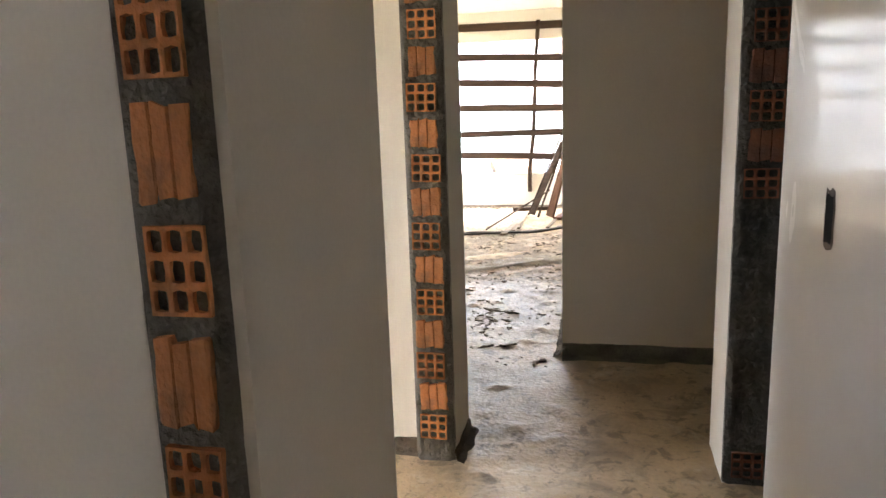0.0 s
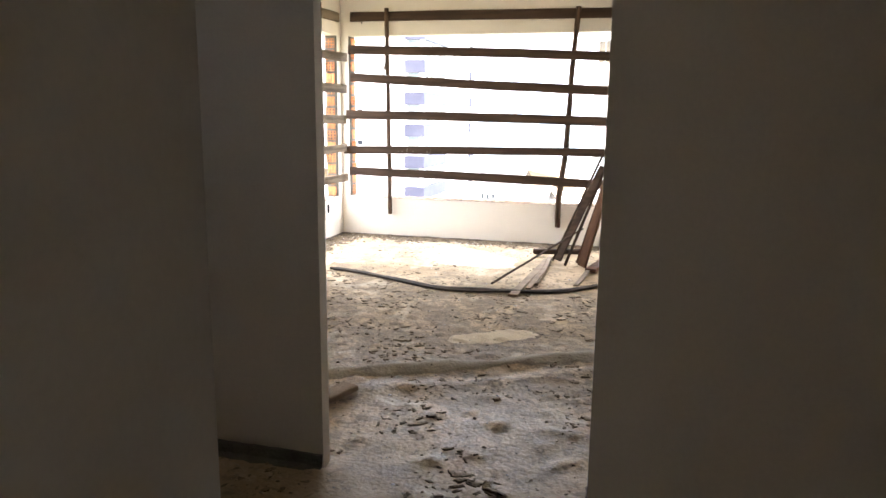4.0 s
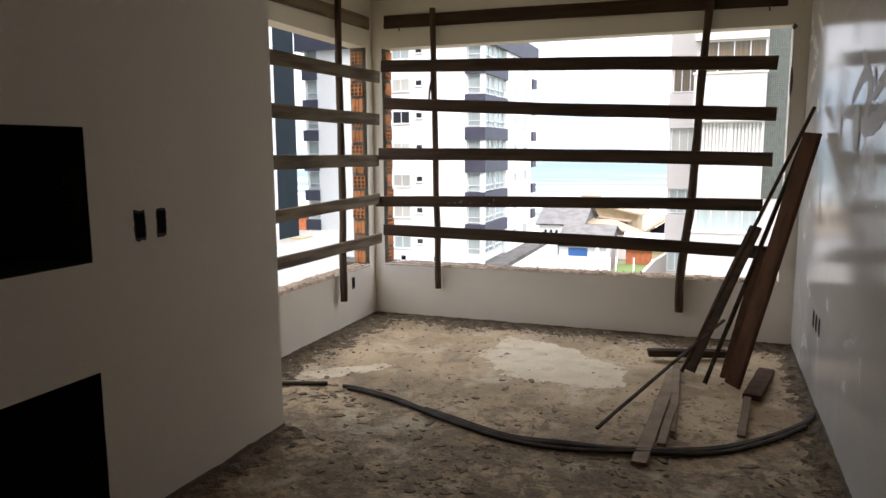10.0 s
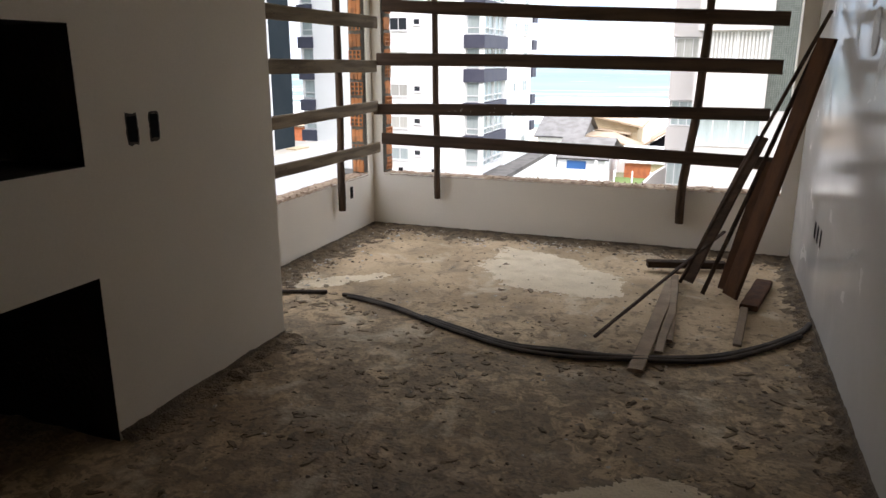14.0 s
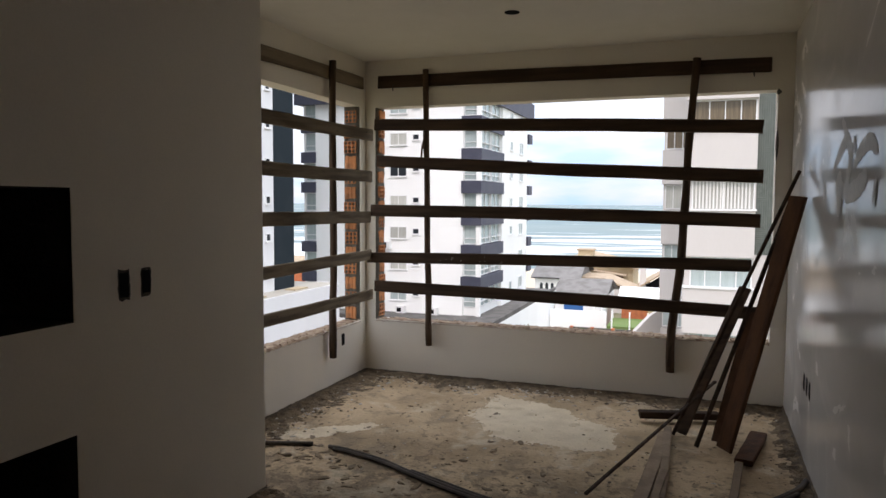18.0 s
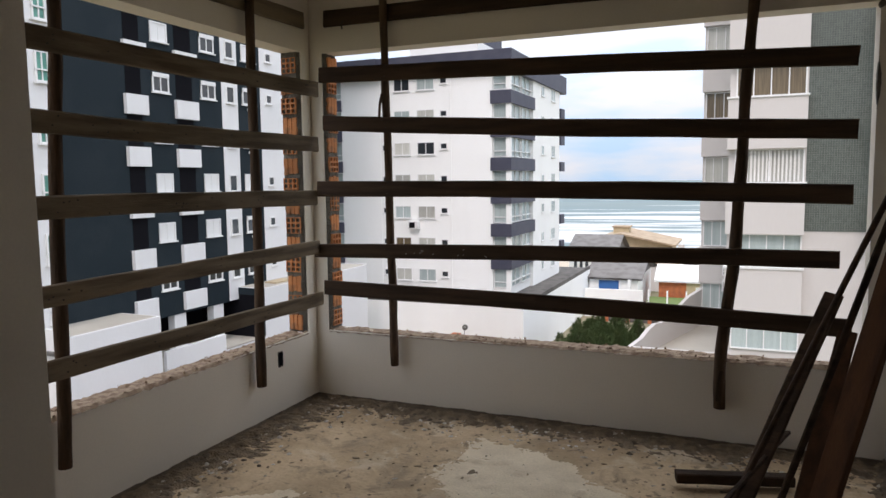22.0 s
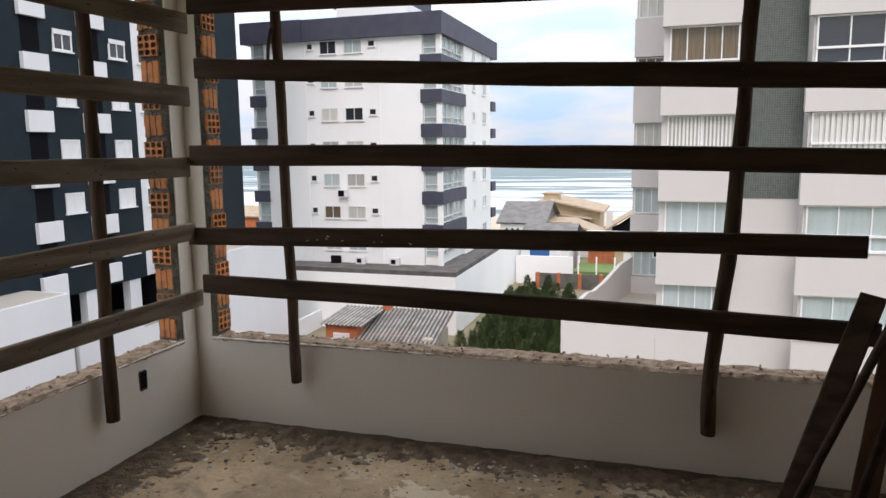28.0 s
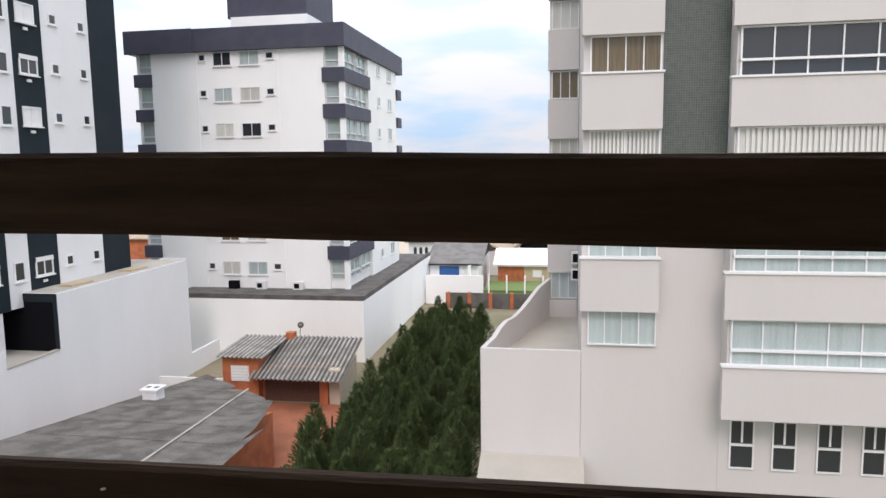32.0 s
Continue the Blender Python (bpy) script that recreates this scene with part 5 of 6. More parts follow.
# warm white block with a tiled strip
C = empty("apartment_building", "warm white apartment block with bay windows and a dark tiled strip", "building", "", "", (8, 26, GZ))
CY, CB, TB = 22.0, 21.2, -0.2
subs("wall", [(2.38, CY, GZ, 4.74, 36, 14.5), (4.74, CY + 0.02, GZ, 6.68, 36, TB), (4.74, CY + 0.12, TB, 6.68, 36, 14.5), (6.68, CY, GZ, 17, 36, -6.2), (6.68, CB, -6.2, 17, 36, 14.5), (1.16, 30.0, -5.75, 2.38, 36, 14.5)], M_WARM, C)
for k in range(-2, 5):
    zt = 5.36 - 2.83 * k
    if k < 3:
        sub("band", boxes((2.33, CY - 0.35, zt - 2.83, 4.72, CY, zt - 1.16)), M_WARM, C)
        sub("band_edge", boxes((2.29, CY - 0.40, zt - 1.16, 4.76, CY, zt - 1.10)), M_FRAME, C)
    if k < 4:
        pane = {-2: M_PALE, -1: M_PALE, 0: M_BROWN, 1: M_PALE, 2: M_AQUA, 3: M_AQUA}[k]
        window(C, "window", (3.63, CY, zt - 0.57), 2.12, 1.14, (0, -1, 0), pane, 3, None, 0.045, 0.10, False)
        window(C, "window", (1.80, 30.0, zt - 0.6), 1.12, 1.15, (0, -1, 0), M_BROWN if k == 0 else M_PALE if k < 2 else M_AQUA, 2, None, 0.045, 0.10, False)
        sub("band", boxes((1.10, 29.7, zt - 2.83, 2.36, 30.0, zt - 1.22)), M_WARM, C)
        window(C, "window", (11.75, CB, zt - 0.74), 10.0, 1.42, (0, -1, 0), M_PANE if k == 0 else M_PALE if k < 2 else M_AQUA, 10, 0.48, 0.05, 0.12, False)
        subs("band", [(6.52, CB - 0.25, zt - 2.85 - (0.25 if k == 3 else 0.0), 17, CB, zt - 1.47)], M_WARM, C)
        sub("band_edge", boxes((6.48, CB - 0.30, zt - 1.47, 17, CB, zt - 1.41)), M_FRAME, C)
        if k == 1:
            for q in range(16):
                u = 2.66 + 1.92 * (q + 0.5) / 16
                sub("curtain", boxes((u - 0.03, CY - 0.085, zt - 1.08, u + 0.03, CY - 0.045, zt - 0.06)), M_CURTAIN, C)
            for q in range(30):
                u = 6.95 + 4.6 * (q + 0.5) / 30
                sub("curtain", boxes((u - 0.045, CB - 0.10, zt - 1.38, u + 0.045, CB - 0.06, zt - 0.06)), M_CURTAIN, C)
for x0, x1 in ((7.01, 7.76), (8.28, 9.01), (9.59, 10.34), (10.89, 11.58)):
    w_ = window(C, "window", ((x0 + x1) / 2, CY, -7.37), x1 - x0, 1.62, (0, -1, 0), M_PANE, 0, 0.80, 0.05, 0.06, False)
    part("mullion", boxes(((x0 + x1) / 2 - 0.03, CY - 0.07, -7.3, (x0 + x1) / 2 + 0.03, CY - 0.03, -6.6)), M_FRAME, w_)
for z in (-2.55, -3.25):
    u = empty("air_conditioner", "white outdoor air conditioner on the side of the block", "air conditioner", "air conditioners on the side bay", "", (2.2, 29.4, z - 0.25))
    sub("case", boxes((1.98, 29.2, z - 0.25, 2.37, 29.6, z + 0.25)), M_FRAME, u)
    sub("grille", boxes((2.04, 29.18, z - 0.18, 2.31, 29.2, z + 0.18)), M_DARK, u)
# tiles on the strip
strip = sub("tiled_strip", boxes((4.74, CY, TB, 6.66, CY + 0.12, 14.5)), M_GROUT, C)
V, Fc = [], []
rt = random.Random(3)
for i in range(26):
    for j in range(140):
        x, z = 4.75 + i * 0.0735, TB + 0.01 + j * 0.0735
        d = CY - 0.010 - rt.uniform(0, 0.003)
        o = len(V)
        V += [(x, d, z), (x + 0.062, d, z), (x + 0.062, d, z + 0.062), (x, d, z + 0.062), (x, CY, z), (x + 0.062, CY, z), (x + 0.062, CY, z + 0.062), (x, CY, z + 0.062)]
        Fc += [(o, o + 1, o + 2, o + 3), (o, o + 4, o + 5, o + 1), (o + 3, o + 2, o + 6, o + 7), (o, o + 3, o + 7, o + 4), (o + 1, o + 5, o + 6, o + 2)]
me = bpy.data.meshes.new("tiles")
me.from_pydata(V, [], Fc)
ob = link("tiles", me, M_TILE, C)
ob.matrix_parent_inverse = C.matrix_basis.inverted()
tagged(ob, "small dark green mosaic tiles", "", "", "stuff")
C.location += Vector((-0.12, 0, -0.10))
# walled terrace beside it
T = empty("terrace", "white walled terrace at the foot of the block", "terrace", "", "", (0.5, 24, GZ))
TX, TZ = -1.02, -4.62
sub("wall", boxes((TX, CY, GZ, 2.25, CY + 0.15, TZ)), M_WARM, T)
bm = bmesh.new()
prof = [(0, TZ), (0.12, TZ + 0.1), (0.2, TZ + 0.32), (0.28, TZ + 0.42), (0.36, TZ + 0.36), (0.5, TZ + 0.5), (0.75, TZ + 0.95), (1.0, TZ + 1.1)]
fa = []
for off in (0, 0.16):
    fa.append([[bm.verts.new((TX + 2.1 * u + off, CY + 0.15 + 8.2 * u, z)) for u, z in prof], [bm.verts.new((TX + 2.1 * u + off, CY + 0.15 + 8.2 * u, GZ)) for u, z in prof]])
for k in range(len(prof) - 1):
    for t_, b_ in fa:
        bm.faces.new((t_[k], t_[k + 1], b_[k + 1], b_[k]))
    bm.faces.new((fa[0][0][k], fa[1][0][k], fa[1][0][k + 1], fa[0][0][k + 1]))
bmesh.ops.recalc_face_normals(bm, faces=bm.faces)
sub("side_wall", bm, M_WARM, T)
bm = bmesh.new()
quad(bm, (TX + 0.1, CY + 0.15, -5.2), (2.37, CY + 0.15, -5.2), (2.37, 30.5, -5.2), (1.0, 30.5, -5.2))
sub("terrace_floor", bm, M_LEAN, T)
bm = bmesh.new()
vs = [bm.verts.new(p) for p in ((TX, CY, -8.2), (2.37, CY, -8.2), (2.37, 17, -9.8), (TX, 17, -9.8), (TX, CY, -8.4), (2.37, CY, -8.4), (2.37, 17, -10.0), (TX, 17, -10.0))]
for fidx in ((0, 1, 2, 3), (7, 6, 5, 4), (0, 3, 7, 4), (3, 2, 6, 7), (2, 1, 5, 6), (1, 0, 4, 5)):
    bm.faces.new([vs[i] for i in fidx])
sub("lean_to_roof", bm, M_LEAN, T)

# dark green block
D = empty("apartment_building", "dark green and white apartment block with shuttered windows", "building", "", "", (-34, 30, GZ))
DX = -27.0
subs("wall", [(-45, 19.65, -8.5, DX, 21.8, 26), (-45, 21.8, -5.95, DX, 31.8, 26), (-45, 33.3, -8.5, DX, 35.62, 26), (-45, 39.64, -8.5, DX, 42.45, 26)], M_GREEN, D, "dark green painted wall")
subs("wall", [(-45, 31.8, -5.9, DX + 0.03, 33.3, 26), (-45, 35.62, -8.5, DX + 0.03, 39.64, 26), (-45, 6.0, -8.5, DX + 0.6, 19.65, 26)], M_WHITED, D, "white painted wall")
for k in range(-4, 6):
    z = 5.2 + 2.74 * k
    for y0, y1 in ((24.2, 25.7), (27.8, 29.55)):
        # flat near-black panel: shade of the balcony recess as colour
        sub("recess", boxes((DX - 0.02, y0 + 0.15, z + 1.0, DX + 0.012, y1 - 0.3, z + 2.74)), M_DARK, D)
        sub("balcony", boxes((DX, y0, z, DX + 0.22, y1, z + 1.03)), M_WHITED, D, "white balcony front")
    for y0, y1 in ((26.18, 27.4), (29.95, 31.2), (33.75, 35.1)):
        shut = rw.random() < 0.5
        window(D, "window", (DX, (y0 + y1) / 2, z + 1.85), y1 - y0, 1.05, (1, 0, 0), M_FRAME if shut else M_PANE, 1, None, 0.09, 0.07)
        if not shut:
            sub("shutter_box", boxes((DX, y0, z + 2.14, DX + 0.1, y1, z + 2.38)), M_FRAME, D)
        if y0 > 33:
            sub("vent", boxes((DX, y0 + 0.5, z + 0.95, DX + 0.08, y0 + 0.8, z + 1.1)), M_FRAME, D)
    window(D, "window", (DX + 0.03, 32.55, z + 1.8), 0.75, 1.05, (1, 0, 0), M_PANE, 0, None, 0.07, 0.06)
    for yc in (36.5, 38.9):
        window(D, "window", (DX + 0.03, yc, z + 1.9), 0.62, 0.6, (1, 0, 0), M_PANE, 0, None, 0.07, 0.06)
    for y0, y1, n_ in ((7.6, 10.4, 2), (11.2, 14.2, 2), (15.2, 18.2, 2), (18.72, 19.42, 1)):
        window(D, "window", (DX + 0.6, (y0 + y1) / 2, z + 1.62), y1 - y0, 1.4, (1, 0, 0), M_TEAL, n_, 0.55, 0.08, 0.1)
D.location.y -= 0.25
P = empty("podium", "white blank podium of the dark green block", "building", "", "", (-30, 28, GZ))
PX, PT, PN, PF = -25.0, -5.15, 32.4, 45.8
subs("wall", [(-45, PN + 0.06, GZ, PX, PF, PT), (-45, 17.6, GZ, PX + 0.6, 23.1, PT - 0.02)], M_WHITED, P)
subs("parapet", [(-45, 17.6, PT - 0.02, PX + 0.6, 17.8, PT + 0.3), (PX - 2.0, PF - 0.16, PT, PX, PF, PT + 0.1)], M_WHITED, P)
sub("court_wall", boxes((PX - 0.2, 24.0, GZ, PX, 28.7, -7.3)), M_WHITED, P, "low white court wall")
sub("court_wall", boxes((PX - 0.2, 28.7, GZ, PX, PN + 0.06, -8.22)), M_WHITED, P, "low white court wall")
sub("coping", boxes((PX - 0.24, 28.7, -8.22, PX + 0.03, PN, -8.15)), M_LEAN, P, "beige stone coping")
sub("court_floor", boxes((-30.0, 23.1, GZ, PX - 0.24, PN, -8.3)), M_LEAN, P, "grey court floor")
# near-black panels hold the shade of the open car park
sub("void_shade", boxes((-30.5, 21.8, -8.5, -30.0, PN, -5.96)), M_DARK, P, "near-black panel for the shade in the car park under the block")
sub("void_shade", boxes((-30.0, PN, -8.3, PX - 0.2, PN + 0.06, PT - 0.45)), M_DARK, P, "near-black panel for the shade in the car park under the block")
subs("opening_frame", [(-27.0, PN - 0.03, PT - 0.45, PX, PN + 0.06, PT - 0.004), (PX - 0.2, PN - 0.03, -8.15, PX, PN + 0.06, PT - 0.45)], M_GREEN, P, "dark green painted edge of the opening")
for yc in (27.3, 30.55):
    sub("column", boxes((DX - 0.55, yc - 0.45, -8.3, DX - 0.05, yc + 0.45, -5.96)), M_WHITED, P, "white column under the block")
subs("podium_roof", [(-44.8, PN + 0.2, PT, PX - 0.15, PF - 0.16, PT + 0.02), (-44.8, 17.8, PT - 0.02, PX + 0.45, 22.95, PT)], M_LEAN, P, "weathered beige podium roof")
for xc, yc in ((-25.95, 35.3), (-26.0, 40.9)):
    sub("roof_hatch", boxes((xc - 0.45, yc - 0.9, PT + 0.02, xc + 0.45, yc + 0.9, PT + 0.12)), M_OCHRE, P, "yellowish roof patch")
for xc in (-29.0, -26.9):
    window(P, "window", (xc, 17.6, -6.75), 1.9, 1.5, (0, -1, 0), M_TEAL, 3, 0.3, 0.07, 0.08)
sub("window_hood", boxes((-30.2, 17.35, -5.96, PX + 0.5, 17.598, -5.82)), M_FLAT, P, "dark hood over the windows")
subs("boundary_wall", [(PX - 0.2, PF, GZ, PX - 0.002, 49.99, -12.0), (PX, 41.5, GZ, -19.95, 41.7, -12.45)], M_WHITED, P, "low white boundary wall")


def corrugated(name, p0, p1, p2, p3, parent, pitch=0.22, amp=0.03, material=None):
    """Corrugated sheet over four corners; waves run from the p0-p1 edge to the p3-p2 edge."""
    p0, p1, p2, p3 = (Vector(p) for p in (p0, p1, p2, p3))
    n = int((p1 - p0).length / pitch * 6)
    bm = bmesh.new()
    a = [bm.verts.new(p0.lerp(p1, i / n) + Vector((0, 0, amp * math.sin(i * math.pi / 3)))) for i in range(n + 1)]
    b = [bm.verts.new(p3.lerp(p2, i / n) + Vector((0, 0, amp * math.sin(i * math.pi / 3)))) for i in range(n + 1)]
    for i in range(n):
        bm.faces.new((a[i], a[i + 1], b[i + 1], b[i]))
    ob = part(name, bm, material or M_FIBRO, parent, smooth=True)
    ob.matrix_parent_inverse = parent.matrix_basis.inverted()
    return ob


# low house with grey sheet roof
L = empty("low_house", "low house with a worn grey fibre cement roof", "house", "", "", (-15, 22, GZ))
bm = boxes((-20.2, 14.0, GZ, -12.6, 31.4, -10.3))


def roof_z(y):
    return -9.65 - 0.137 * (y - 24.5)


for v in bm.verts:
    if v.co.z > GZ + 1:
        v.co.z = roof_z(v.co.y) - 0.12
sub("wall", bm, M_HUT, L)
rl = random.Random(8)
for j in range(11):
    for i in range(9):
        y0, y1 = 10.8 + j * 2.8, 10.8 + (j + 1) * 2.8 + 0.12
        x0 = -20.97 + i * 1.2
        x1, x2 = (min(x0 + 1.25, -10.5, -13.4 + (33.3 - y) * 0.29) for y in (y0, y1))
        x2 = max(x2, x0 + 0.02)
        ya, yb = min(y1, 40.5 - 0.95 * (x0 + 20.97)), min(y1, 40.5 - 0.95 * (x2 + 20.97))
        if x1 - x0 < 0.05 or min(ya, yb) - y0 < 0.05:
            continue
        d = rl.uniform(0, 0.01)
        corrugated("roof_sheet", (x0, y0, roof_z(y0) + d + 0.014), (x1, y0, roof_z(y0) + 0.014), (x2, yb, roof_z(yb)), (x0, ya, roof_z(ya)), L, 0.18, 0.02)
bm = bmesh.new()
for k in range(14):
    ya, yb = 18.0 + k * 1.3, 18.0 + (k + 1) * 1.3 - 0.02
    xa, xb = (-13.54 - 0.181 * (y - 21.93) for y in (ya, yb))
    w = rl.uniform(0.05, 0.08)
    quad(bm, (xa - w, ya, roof_z(ya) + 0.06), (xa + w, ya, roof_z(ya) + 0.06), (xb + w, yb, roof_z(yb) + 0.06), (xb - w, yb, roof_z(yb) + 0.06))
sub("roof_seam", bm, M_LEAN, L, "pale mortar seam along the roof")
CX, CYY = -19.8, 32.6
cz = roof_z(CYY)
ch = empty("chimney", "white louvred roof chimney box with two holes in its lid", "chimney", "", "", (CX, CYY, cz))
sub("body", boxes((CX - 0.4, CYY - 0.4, cz - 0.3, CX + 0.4, CYY + 0.4, cz + 0.18), (CX - 0.37, CYY - 0.37, cz + 0.18, CX + 0.37, CYY + 0.37, cz + 0.22), (CX - 0.4, CYY - 0.4, cz + 0.22, CX + 0.4, CYY + 0.4, cz + 0.55)), M_WHITED, ch)
sub("lid", boxes((CX - 0.5, CYY - 0.5, cz + 0.55, CX + 0.5, CYY + 0.5, cz + 0.64)), M_WHITED, ch)
for dx in (-0.24, 0.2):
    sub("hole", boxes((CX + dx - 0.12, CYY - 0.14, cz + 0.644, CX + dx + 0.12, CYY + 0.14, cz + 0.65)), M_FIBRO, ch, "dark flue hole")

# orange hut
U = empty("orange_hut", "orange brick hut with a corrugated grey roof", "hut", "", "", (-14.5, 41, GZ))
subs("wall", [(-18.9, 40.3, GZ, -16.5, 44.2, -10.35), (-16.5, 40.9, GZ, -11.9, 44.2, -11.0), (-12.5, 40.4, GZ, -11.95, 40.9, -11.2)], M_HUT, U)
sub("side_wall", boxes((-11.9, 40.5, GZ, -11.2, 44.2, -11.0)), M_SAND, U)
for k in range(12):
    sub("shutter_slat", boxes((-16.3, 40.82, GZ + k * 0.18, -12.5, 40.9 - (k % 2) * 0.02, GZ + k * 0.18 + 0.17)), M_HUTDOOR, U)
hw = sub("window", boxes((-18.3, 40.22, -11.9, -17.1, 40.3, -10.9)), M_FRAME, U)
for k in range(5):
    part("slat", boxes((-18.25, 40.18, -11.85 + k * 0.19, -17.15, 40.22, -11.74 + k * 0.19)), M_FRAME, hw)
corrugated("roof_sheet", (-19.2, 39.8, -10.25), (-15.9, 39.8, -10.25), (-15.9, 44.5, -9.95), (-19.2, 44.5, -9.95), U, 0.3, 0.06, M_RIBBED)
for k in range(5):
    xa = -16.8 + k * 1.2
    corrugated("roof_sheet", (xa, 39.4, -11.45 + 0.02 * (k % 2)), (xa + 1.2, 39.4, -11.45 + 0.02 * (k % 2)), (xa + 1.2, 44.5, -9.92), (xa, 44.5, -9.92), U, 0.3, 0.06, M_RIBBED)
sub("chimney", boxes((-16.1, 44.0, -10.2, -15.5, 44.5, -9.6)), M_HUT, U)
an = empty("antenna", "small grey dish antenna on the hut roof", "antenna", "", "", (-15.2, 44.3, -9.9))
sub("mast", pole((-15.2, 44.3, -9.95), (-15.1, 44.3, -8.9), 0.03, 0.03, 3, 6, 0.0, 1), M_FIBRO, an)
bm = bmesh.new()
bmesh.ops.create_cone(bm, segments=14, radius1=0.22, radius2=0.06, depth=0.08, cap_ends=False, matrix=Matrix.Translation((-15.1, 44.25, -9.1)) @ Euler((1.1, 0.5, 0)).to_matrix().to_4x4())
sub("dish", bm, M_FIBRO, an)
for ob in (U, an):
    ob.location += Vector((-0.9, 0, -0.22))
bm = bmesh.new()
quad(bm, (-16.4, 31.0, GZ + 0.02), (-10.9, 25.0, GZ + 0.02), (-10.4, 40.5, GZ + 0.02), (-17.5, 40.5, GZ + 0.02))
structure("yard_earth", bm, M_EARTH, "bare red earth yard")
for i in range(7):
    y = 26 + i * 2.1
    ob = part("fence_post", pole((-10.75 + 0.03 * i, y, GZ), (-10.7 + 0.04 * i, y, GZ + 1.6), 0.07, 0.06, 4, 6, 0.02, i), M_TRUNK)
    tagged(ob, "thin wooden fence post at the edge of the yard", "post", "fence posts of the yard")


# young pines: tapered trunk, many drooping tufts
def pine(h, r, seed):
    rnd = random.Random(seed)
    V, Fc = [], []
    # several leading shoots, each a narrow cone of drooping sprays
    shoots = [(0, 0, h)] + [(rnd.uniform(-0.5, 0.5) * r, rnd.uniform(-0.5, 0.5) * r, h * rnd.uniform(0.6, 0.92)) for _ in range(4)]
    for sx, sy, sh in shoots:
        for _ in range(int(520 * sh / 3)):
            u = rnd.random() ** 0.75
            z = 0.15 + (sh - 0.15) * u
            rad = r * 0.72 * (1 - u) ** 0.75 * (0.35 + 0.75 * rnd.random()) + 0.03
            a = rnd.uniform(0, 2 * math.pi)
            p = Vector((sx + rad * math.cos(a), sy + rad * math.sin(a), z))
            out = Vector((math.cos(a) * (1 - 0.5 * u), math.sin(a) * (1 - 0.5 * u), rnd.uniform(0.3, 1.5))).normalized()
            s = out.cross(Vector((0, 0, 1))).normalized()
            ln, wd = rnd.uniform(0.16, 0.40), rnd.uniform(0.012, 0.032)
            for t in range(3):
                tw = s * math.cos(t * 1.05) + out.cross(s) * math.sin(t * 1.05)
                o = len(V)
                V += [tuple(p - tw * wd * 0.4), tuple(p + out * ln * 0.5 - tw * wd), tuple(p + out * ln), tuple(p + out * ln * 0.5 + tw * wd)]
                Fc.append((o, o + 1, o + 2, o + 3))
    me = bpy.data.meshes.new("crown")
    me.from_pydata(V, [], Fc)
    me.materials.append(M_LEAF)
    bm = pole((0, 0, 0), (0, 0, h * 0.85), 0.09, 0.02, 6, 6, 0.05, seed)
    tk = bpy.data.meshes.new("trunk")
    bm.to_mesh(tk)
    bm.free()
    tk.materials.append(M_TRUNK)
    return me, tk


KINDS = [pine(3.4, 1.2, 1), pine(3.9, 1.25, 2), pine(2.9, 1.25, 3), pine(3.6, 1.1, 4)]
rp_ = random.Random(21)
for i in range(35):
    y = 18.0 + i * 1.2
    right = -2.3 if y < 32 else -2.3 - (y - 32) * 0.11
    for j in range(4):
        x = -9.2 + j * 1.9 + rp_.uniform(-0.6, 0.6)
        if x > right:
            continue
        cr, tk = KINDS[rp_.randrange(4)]
        tr = empty("pine_tree", "dense dark green young pine in a planted row", "tree", "young pines in the empty lot", "", (x, y + rp_.uniform(-0.5, 0.5), GZ))
        tr.rotation_euler.z = rp_.uniform(0, 6)
        sc = rp_.uniform(0.75, 1.05)
        tr.scale = (sc, sc, sc * rp_.uniform(0.85, 1.0))
        link("crown", cr, None, tr)
        link("trunk", tk, None, tr)


# far houses before the beach
def gable(name, x0, x1, y0, y1, z1, rise, wall, roof, label, along="x"):
    h = empty(name, label, "house", "", "", ((x0 + x1) / 2, (y0 + y1) / 2, GZ))
    sub("wall", boxes((x0, y0, GZ, x1, y1, z1)), wall, h)
    bm = bmesh.new()
    e = 0.5
    if along == "x":
        ym = (y0 + y1) / 2
        for dz in (0, 0.18):
            quad(bm, (x0 - e, y0 - e, z1 - 0.1 + dz), (x1 + e, y0 - e, z1 - 0.1 + dz), (x1 + e, ym, z1 + rise + dz), (x0 - e, ym, z1 + rise + dz))
            quad(bm, (x0 - e, ym, z1 + rise + dz), (x1 + e, ym, z1 + rise + dz), (x1 + e, y1 + e, z1 - 0.1 + dz), (x0 - e, y1 + e, z1 - 0.1 + dz))
        for x in (x0, x1):
            bm.faces.new([bm.verts.new(p) for p in ((x, y0, z1), (x, y1, z1), (x, ym, z1 + rise))])
    else:
        xm = (x0 + x1) / 2
        for dz in (0, 0.18):
            quad(bm, (x0 - e, y0 - e, z1 - 0.1 + dz), (x0 - e, y1 + e, z1 - 0.1 + dz), (xm, y1 + e, z1 + rise + dz), (xm, y0 - e, z1 + rise + dz))
            quad(bm, (xm, y0 - e, z1 + rise + dz), (xm, y1 + e, z1 + rise + dz), (x1 + e, y1 + e, z1 - 0.1 + dz), (x1 + e, y0 - e, z1 - 0.1 + dz))
    sub("roof", bm, roof, h)
    if along != "x":
        for y in (y0, y1):
            bm = bmesh.new()
            bm.faces.new([bm.verts.new(p) for p in ((x0, y, z1), (x1, y, z1), (xm, y, z1 + rise))])
            sub("gable", bm, wall, h)
    return h


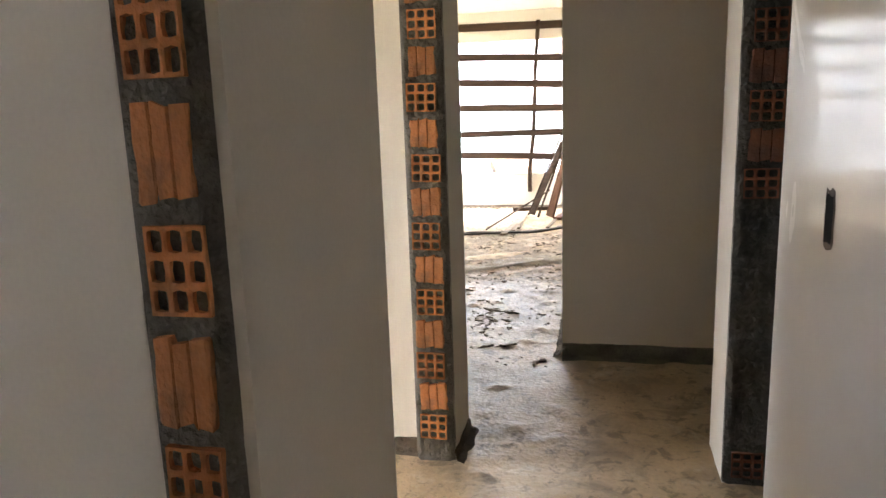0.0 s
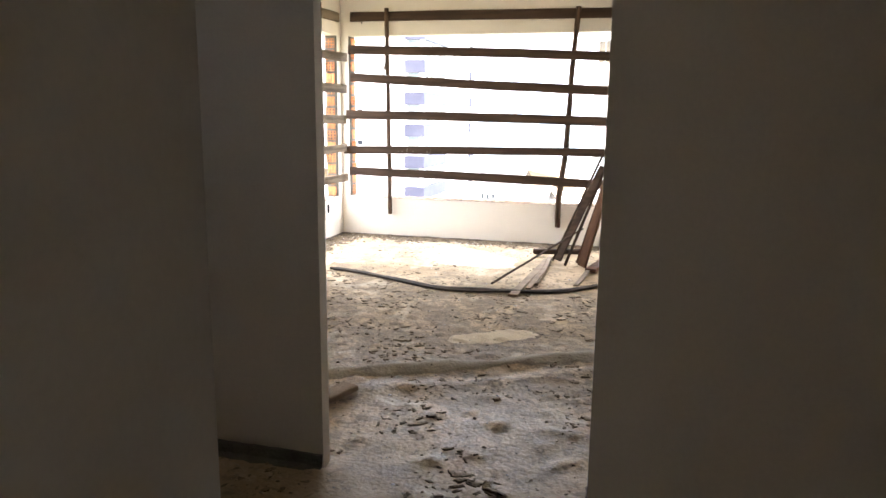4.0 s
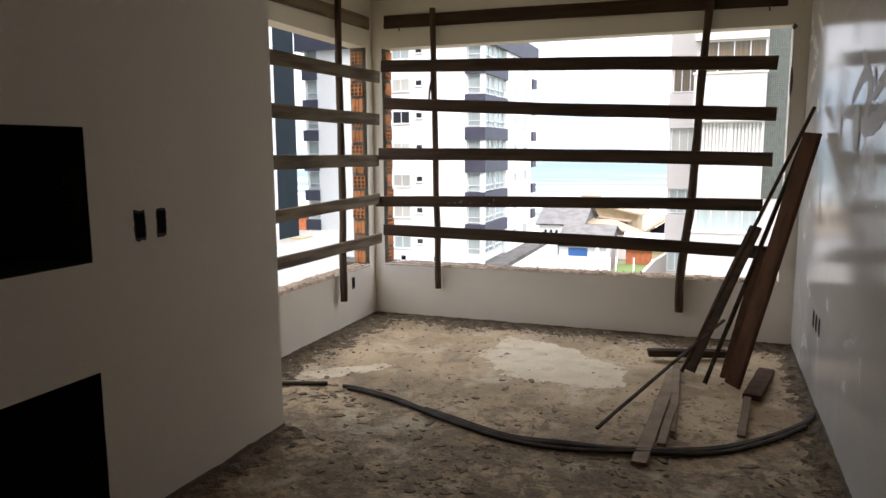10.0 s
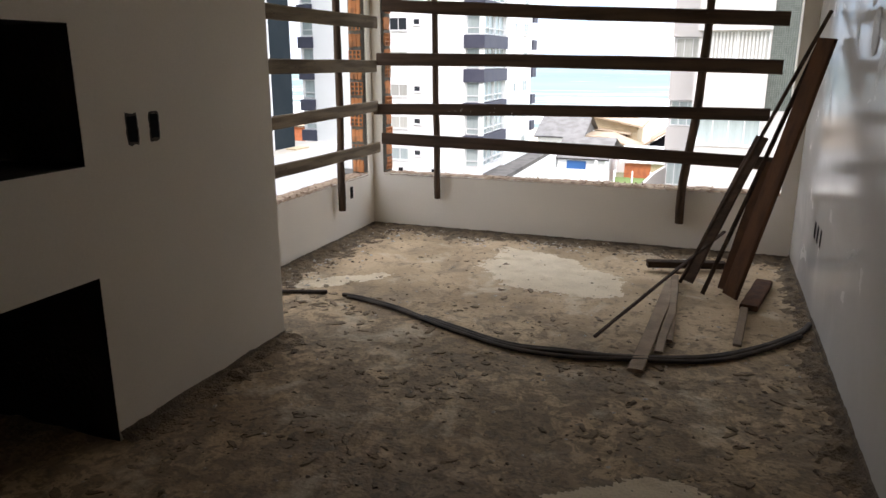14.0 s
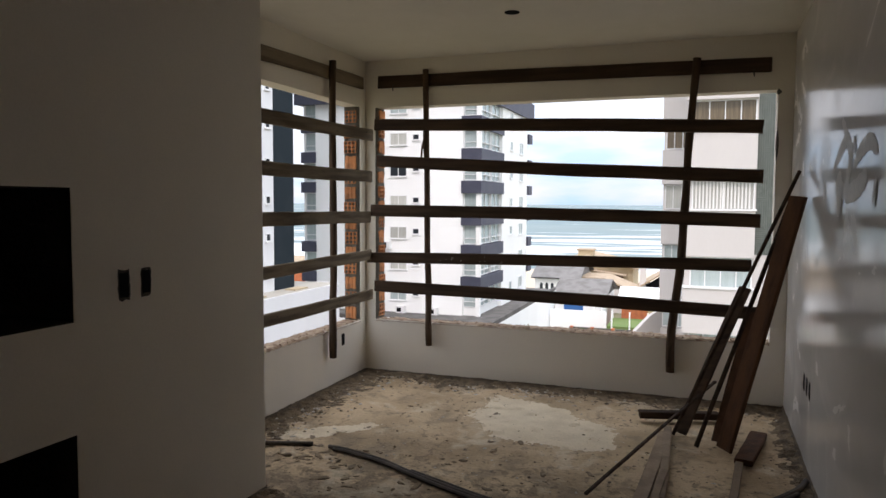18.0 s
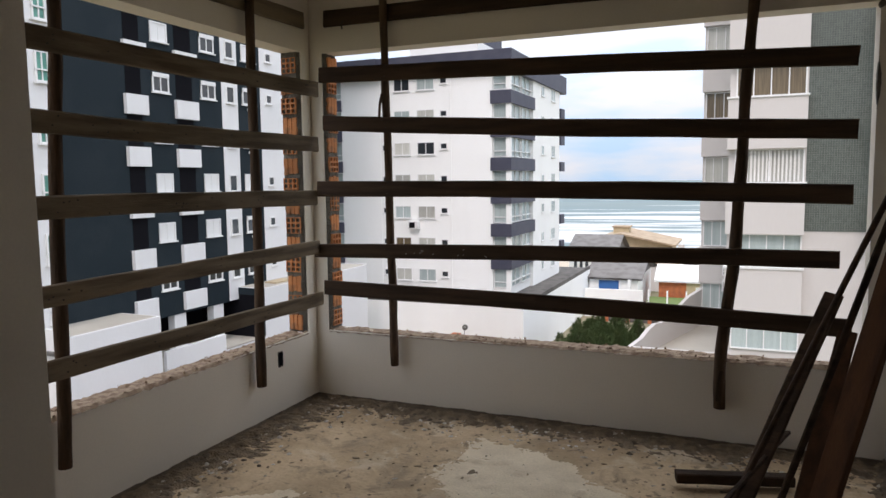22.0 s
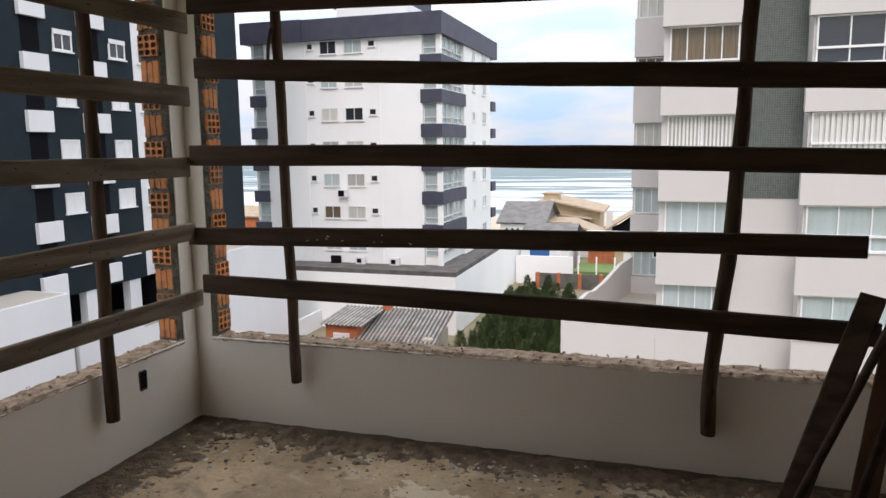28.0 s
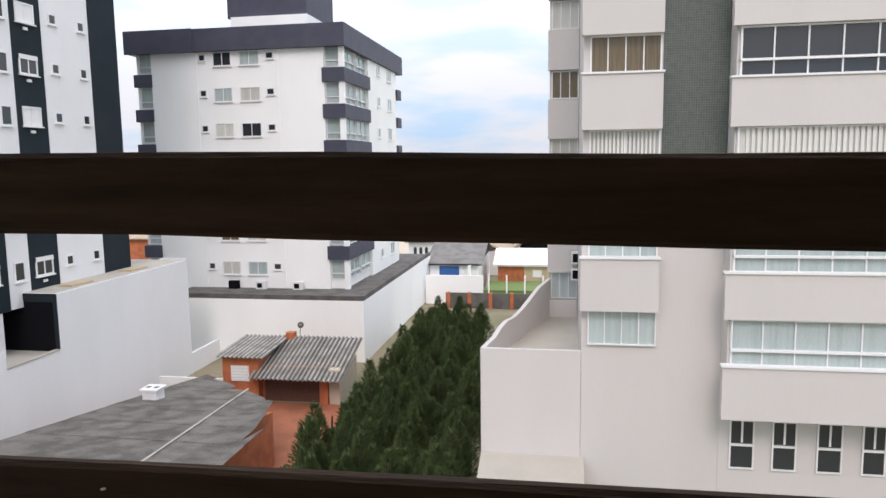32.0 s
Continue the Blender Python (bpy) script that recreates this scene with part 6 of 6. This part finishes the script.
h = gable("house", -13.1, -7.7, 76, 88, -9.6, 1.7, M_WHITE, M_ROOFT, "white house with a grey roof and a blue door")
sub("door", boxes((-12.0, 75.9, GZ + 0.3, -9.8, 76, -9.85)), M_BLUE, h, "blue door")
sub("column", boxes((-8.7, 75.0, GZ, -8.4, 75.3, -9.6)), M_WHITE, h)
h = gable("house", -18.6, -12.8, 90, 102, -8.7, 2.3, M_WHITE, M_ROOFT, "white house with a broad grey roof and small arches")
for k in range(3):
    bm = bmesh.new()
    x = -17.9 + k * 0.75
    vs = [bm.verts.new((x + u, 89.94, z)) for u, z in ((0, -10.3), (0.4, -10.3), (0.4, -9.6), (0.3, -9.42), (0.2, -9.37), (0.1, -9.42), (0, -9.6))]
    bm.faces.new(vs)
    sub("arch", bm, M_PANE, h)
window(h, "window", (-14.2, 90, -9.6), 1.5, 1.0, (0, -1, 0), M_PANE, 1, None, 0.1, 0.08)
h = gable("house", -5.9, 0.6, 80, 86, -10.2, 1.4, M_HUT, M_WHITE, "orange house with a low white roof")
sub("wall_plain", boxes((-2.9, 79.93, GZ, 0.6, 80, -10.25)), M_OCHRE, h)
sub("window", boxes((-1.9, 79.85, -11.6, -0.9, 79.93, -10.8)), M_FRAME, h)


def slab_roof(parent, profile, y0, y1, material, thick=0.25):
    """A roof of straight slopes: profile of (x, z) points drawn from y0 to y1."""
    for (xa, za), (xb, zb) in zip(profile, profile[1:]):
        bm = bmesh.new()
        v = [bm.verts.new(p) for p in ((xa, y0, za), (xb, y0, zb), (xb, y1, zb), (xa, y1, za), (xa, y0, za + thick), (xb, y0, zb + thick), (xb, y1, zb + thick), (xa, y1, za + thick))]
        for f in ((0, 3, 2, 1), (4, 5, 6, 7), (0, 1, 5, 4), (1, 2, 6, 5), (2, 3, 7, 6), (3, 0, 4, 7)):
            bm.faces.new([v[k] for k in f])
        sub("roof_slope", bm, material, parent)


h = empty("house", "ochre beach house with broad low clay roofs and a tower", "house", "", "", (-11, 109, GZ))
sub("wall", boxes((-16.4, 104, GZ, -6.8, 114, -8.6)), M_OCHRE, h)
bm = bmesh.new()
bm.faces.new([bm.verts.new(p) for p in ((-16.4, 104, -8.6), (-6.8, 104, -8.6), (-6.8, 104, -8.25), (-13.9, 104, -6.9), (-16.4, 104, -7.4))])
sub("gable", bm, M_OCHRE, h)
slab_roof(h, [(-17.3, -7.55), (-13.9, -6.8), (-6.0, -8.4)], 102.8, 115, M_CLAY)
slab_roof(h, [(-15.5, -9.1), (-12.5, -8.7), (-7.6, -9.3)], 101.5, 104, M_CLAY, 0.15)
sub("tower", boxes((-15.4, 106, -7.6, -13.1, 108.5, -5.9)), M_OCHRE, h)
sub("tower_roof", boxes((-15.6, 105.8, -5.9, -12.9, 108.7, -5.7)), M_CLAY, h)
for x in (-14.8, -12.2, -9.8):
    sub("window", boxes((x, 103.93, -10.2, x + 1.6, 104, -9.3)), M_HUTDOOR, h)
h = empty("house", "low pale clay-roofed house before the beach", "house", "", "", (-10, 95, GZ))
sub("wall", boxes((-12.6, 93, GZ, -6.2, 99, -10.2)), M_WARM, h)
slab_roof(h, [(-13.2, -8.9), (-9.5, -9.0), (-5.2, -10.6)], 92.5, 99.5, M_CLAY)
h = empty("house", "beach house with one long sloping clay roof", "house", "", "", (-2, 100, GZ))
sub("wall", boxes((-5.0, 98.5, GZ, 6.0, 106, -10.4)), M_WARM, h)
slab_roof(h, [(-6.2, -11.0), (-1.2, -7.7), (5.0, -10.6)], 97.5, 107, M_CLAY)
bm = bmesh.new()
bm.faces.new([bm.verts.new(p) for p in ((-5.0, 98.4, -10.5), (3.8, 98.4, -10.5), (-1.2, 98.4, -7.8))])
sub("gable", bm, M_DARK, h)
sub("chimney", boxes((-5.3, 98, -10.5, -4.5, 98.8, -7.6)), M_WARM, h)
h = gable("house", -66, -57, 96, 104, -9.2, 1.3, M_HUT, M_CLAY, "red brick house near the beach")
F = empty("garden_fence", "dark boundary wall with orange brick posts", "fence", "", "", (-3, 71, GZ))
sub("panel", boxes((-10.5, 71.0, GZ, 8.0, 71.2, -11.9)), M_FLAT, F)
for k in range(8):
    sub("post", boxes((-10.4 + k * 2.2, 70.85, GZ, -10.05 + k * 2.2, 71.35, -11.85)), M_HUT, F)
W2 = empty("boundary_wall", "low white wall before the houses", "fence", "", "", (-5, 72, GZ))
sub("wall", boxes((-13, 73.0, GZ, -6.8, 73.2, -10.4)), M_WHITE, W2)
for k in range(6):
    sub("post", boxes((-6.3 + k * 1.9, 73.0, GZ, -6.15 + k * 1.9, 73.2, -10.3)), M_WHITE, W2)
structure("lawn", boxes((-6.8, 73.4, GZ, 6.0, 79.5, -12.0)), M_LAWN, "short green lawn before the orange house")
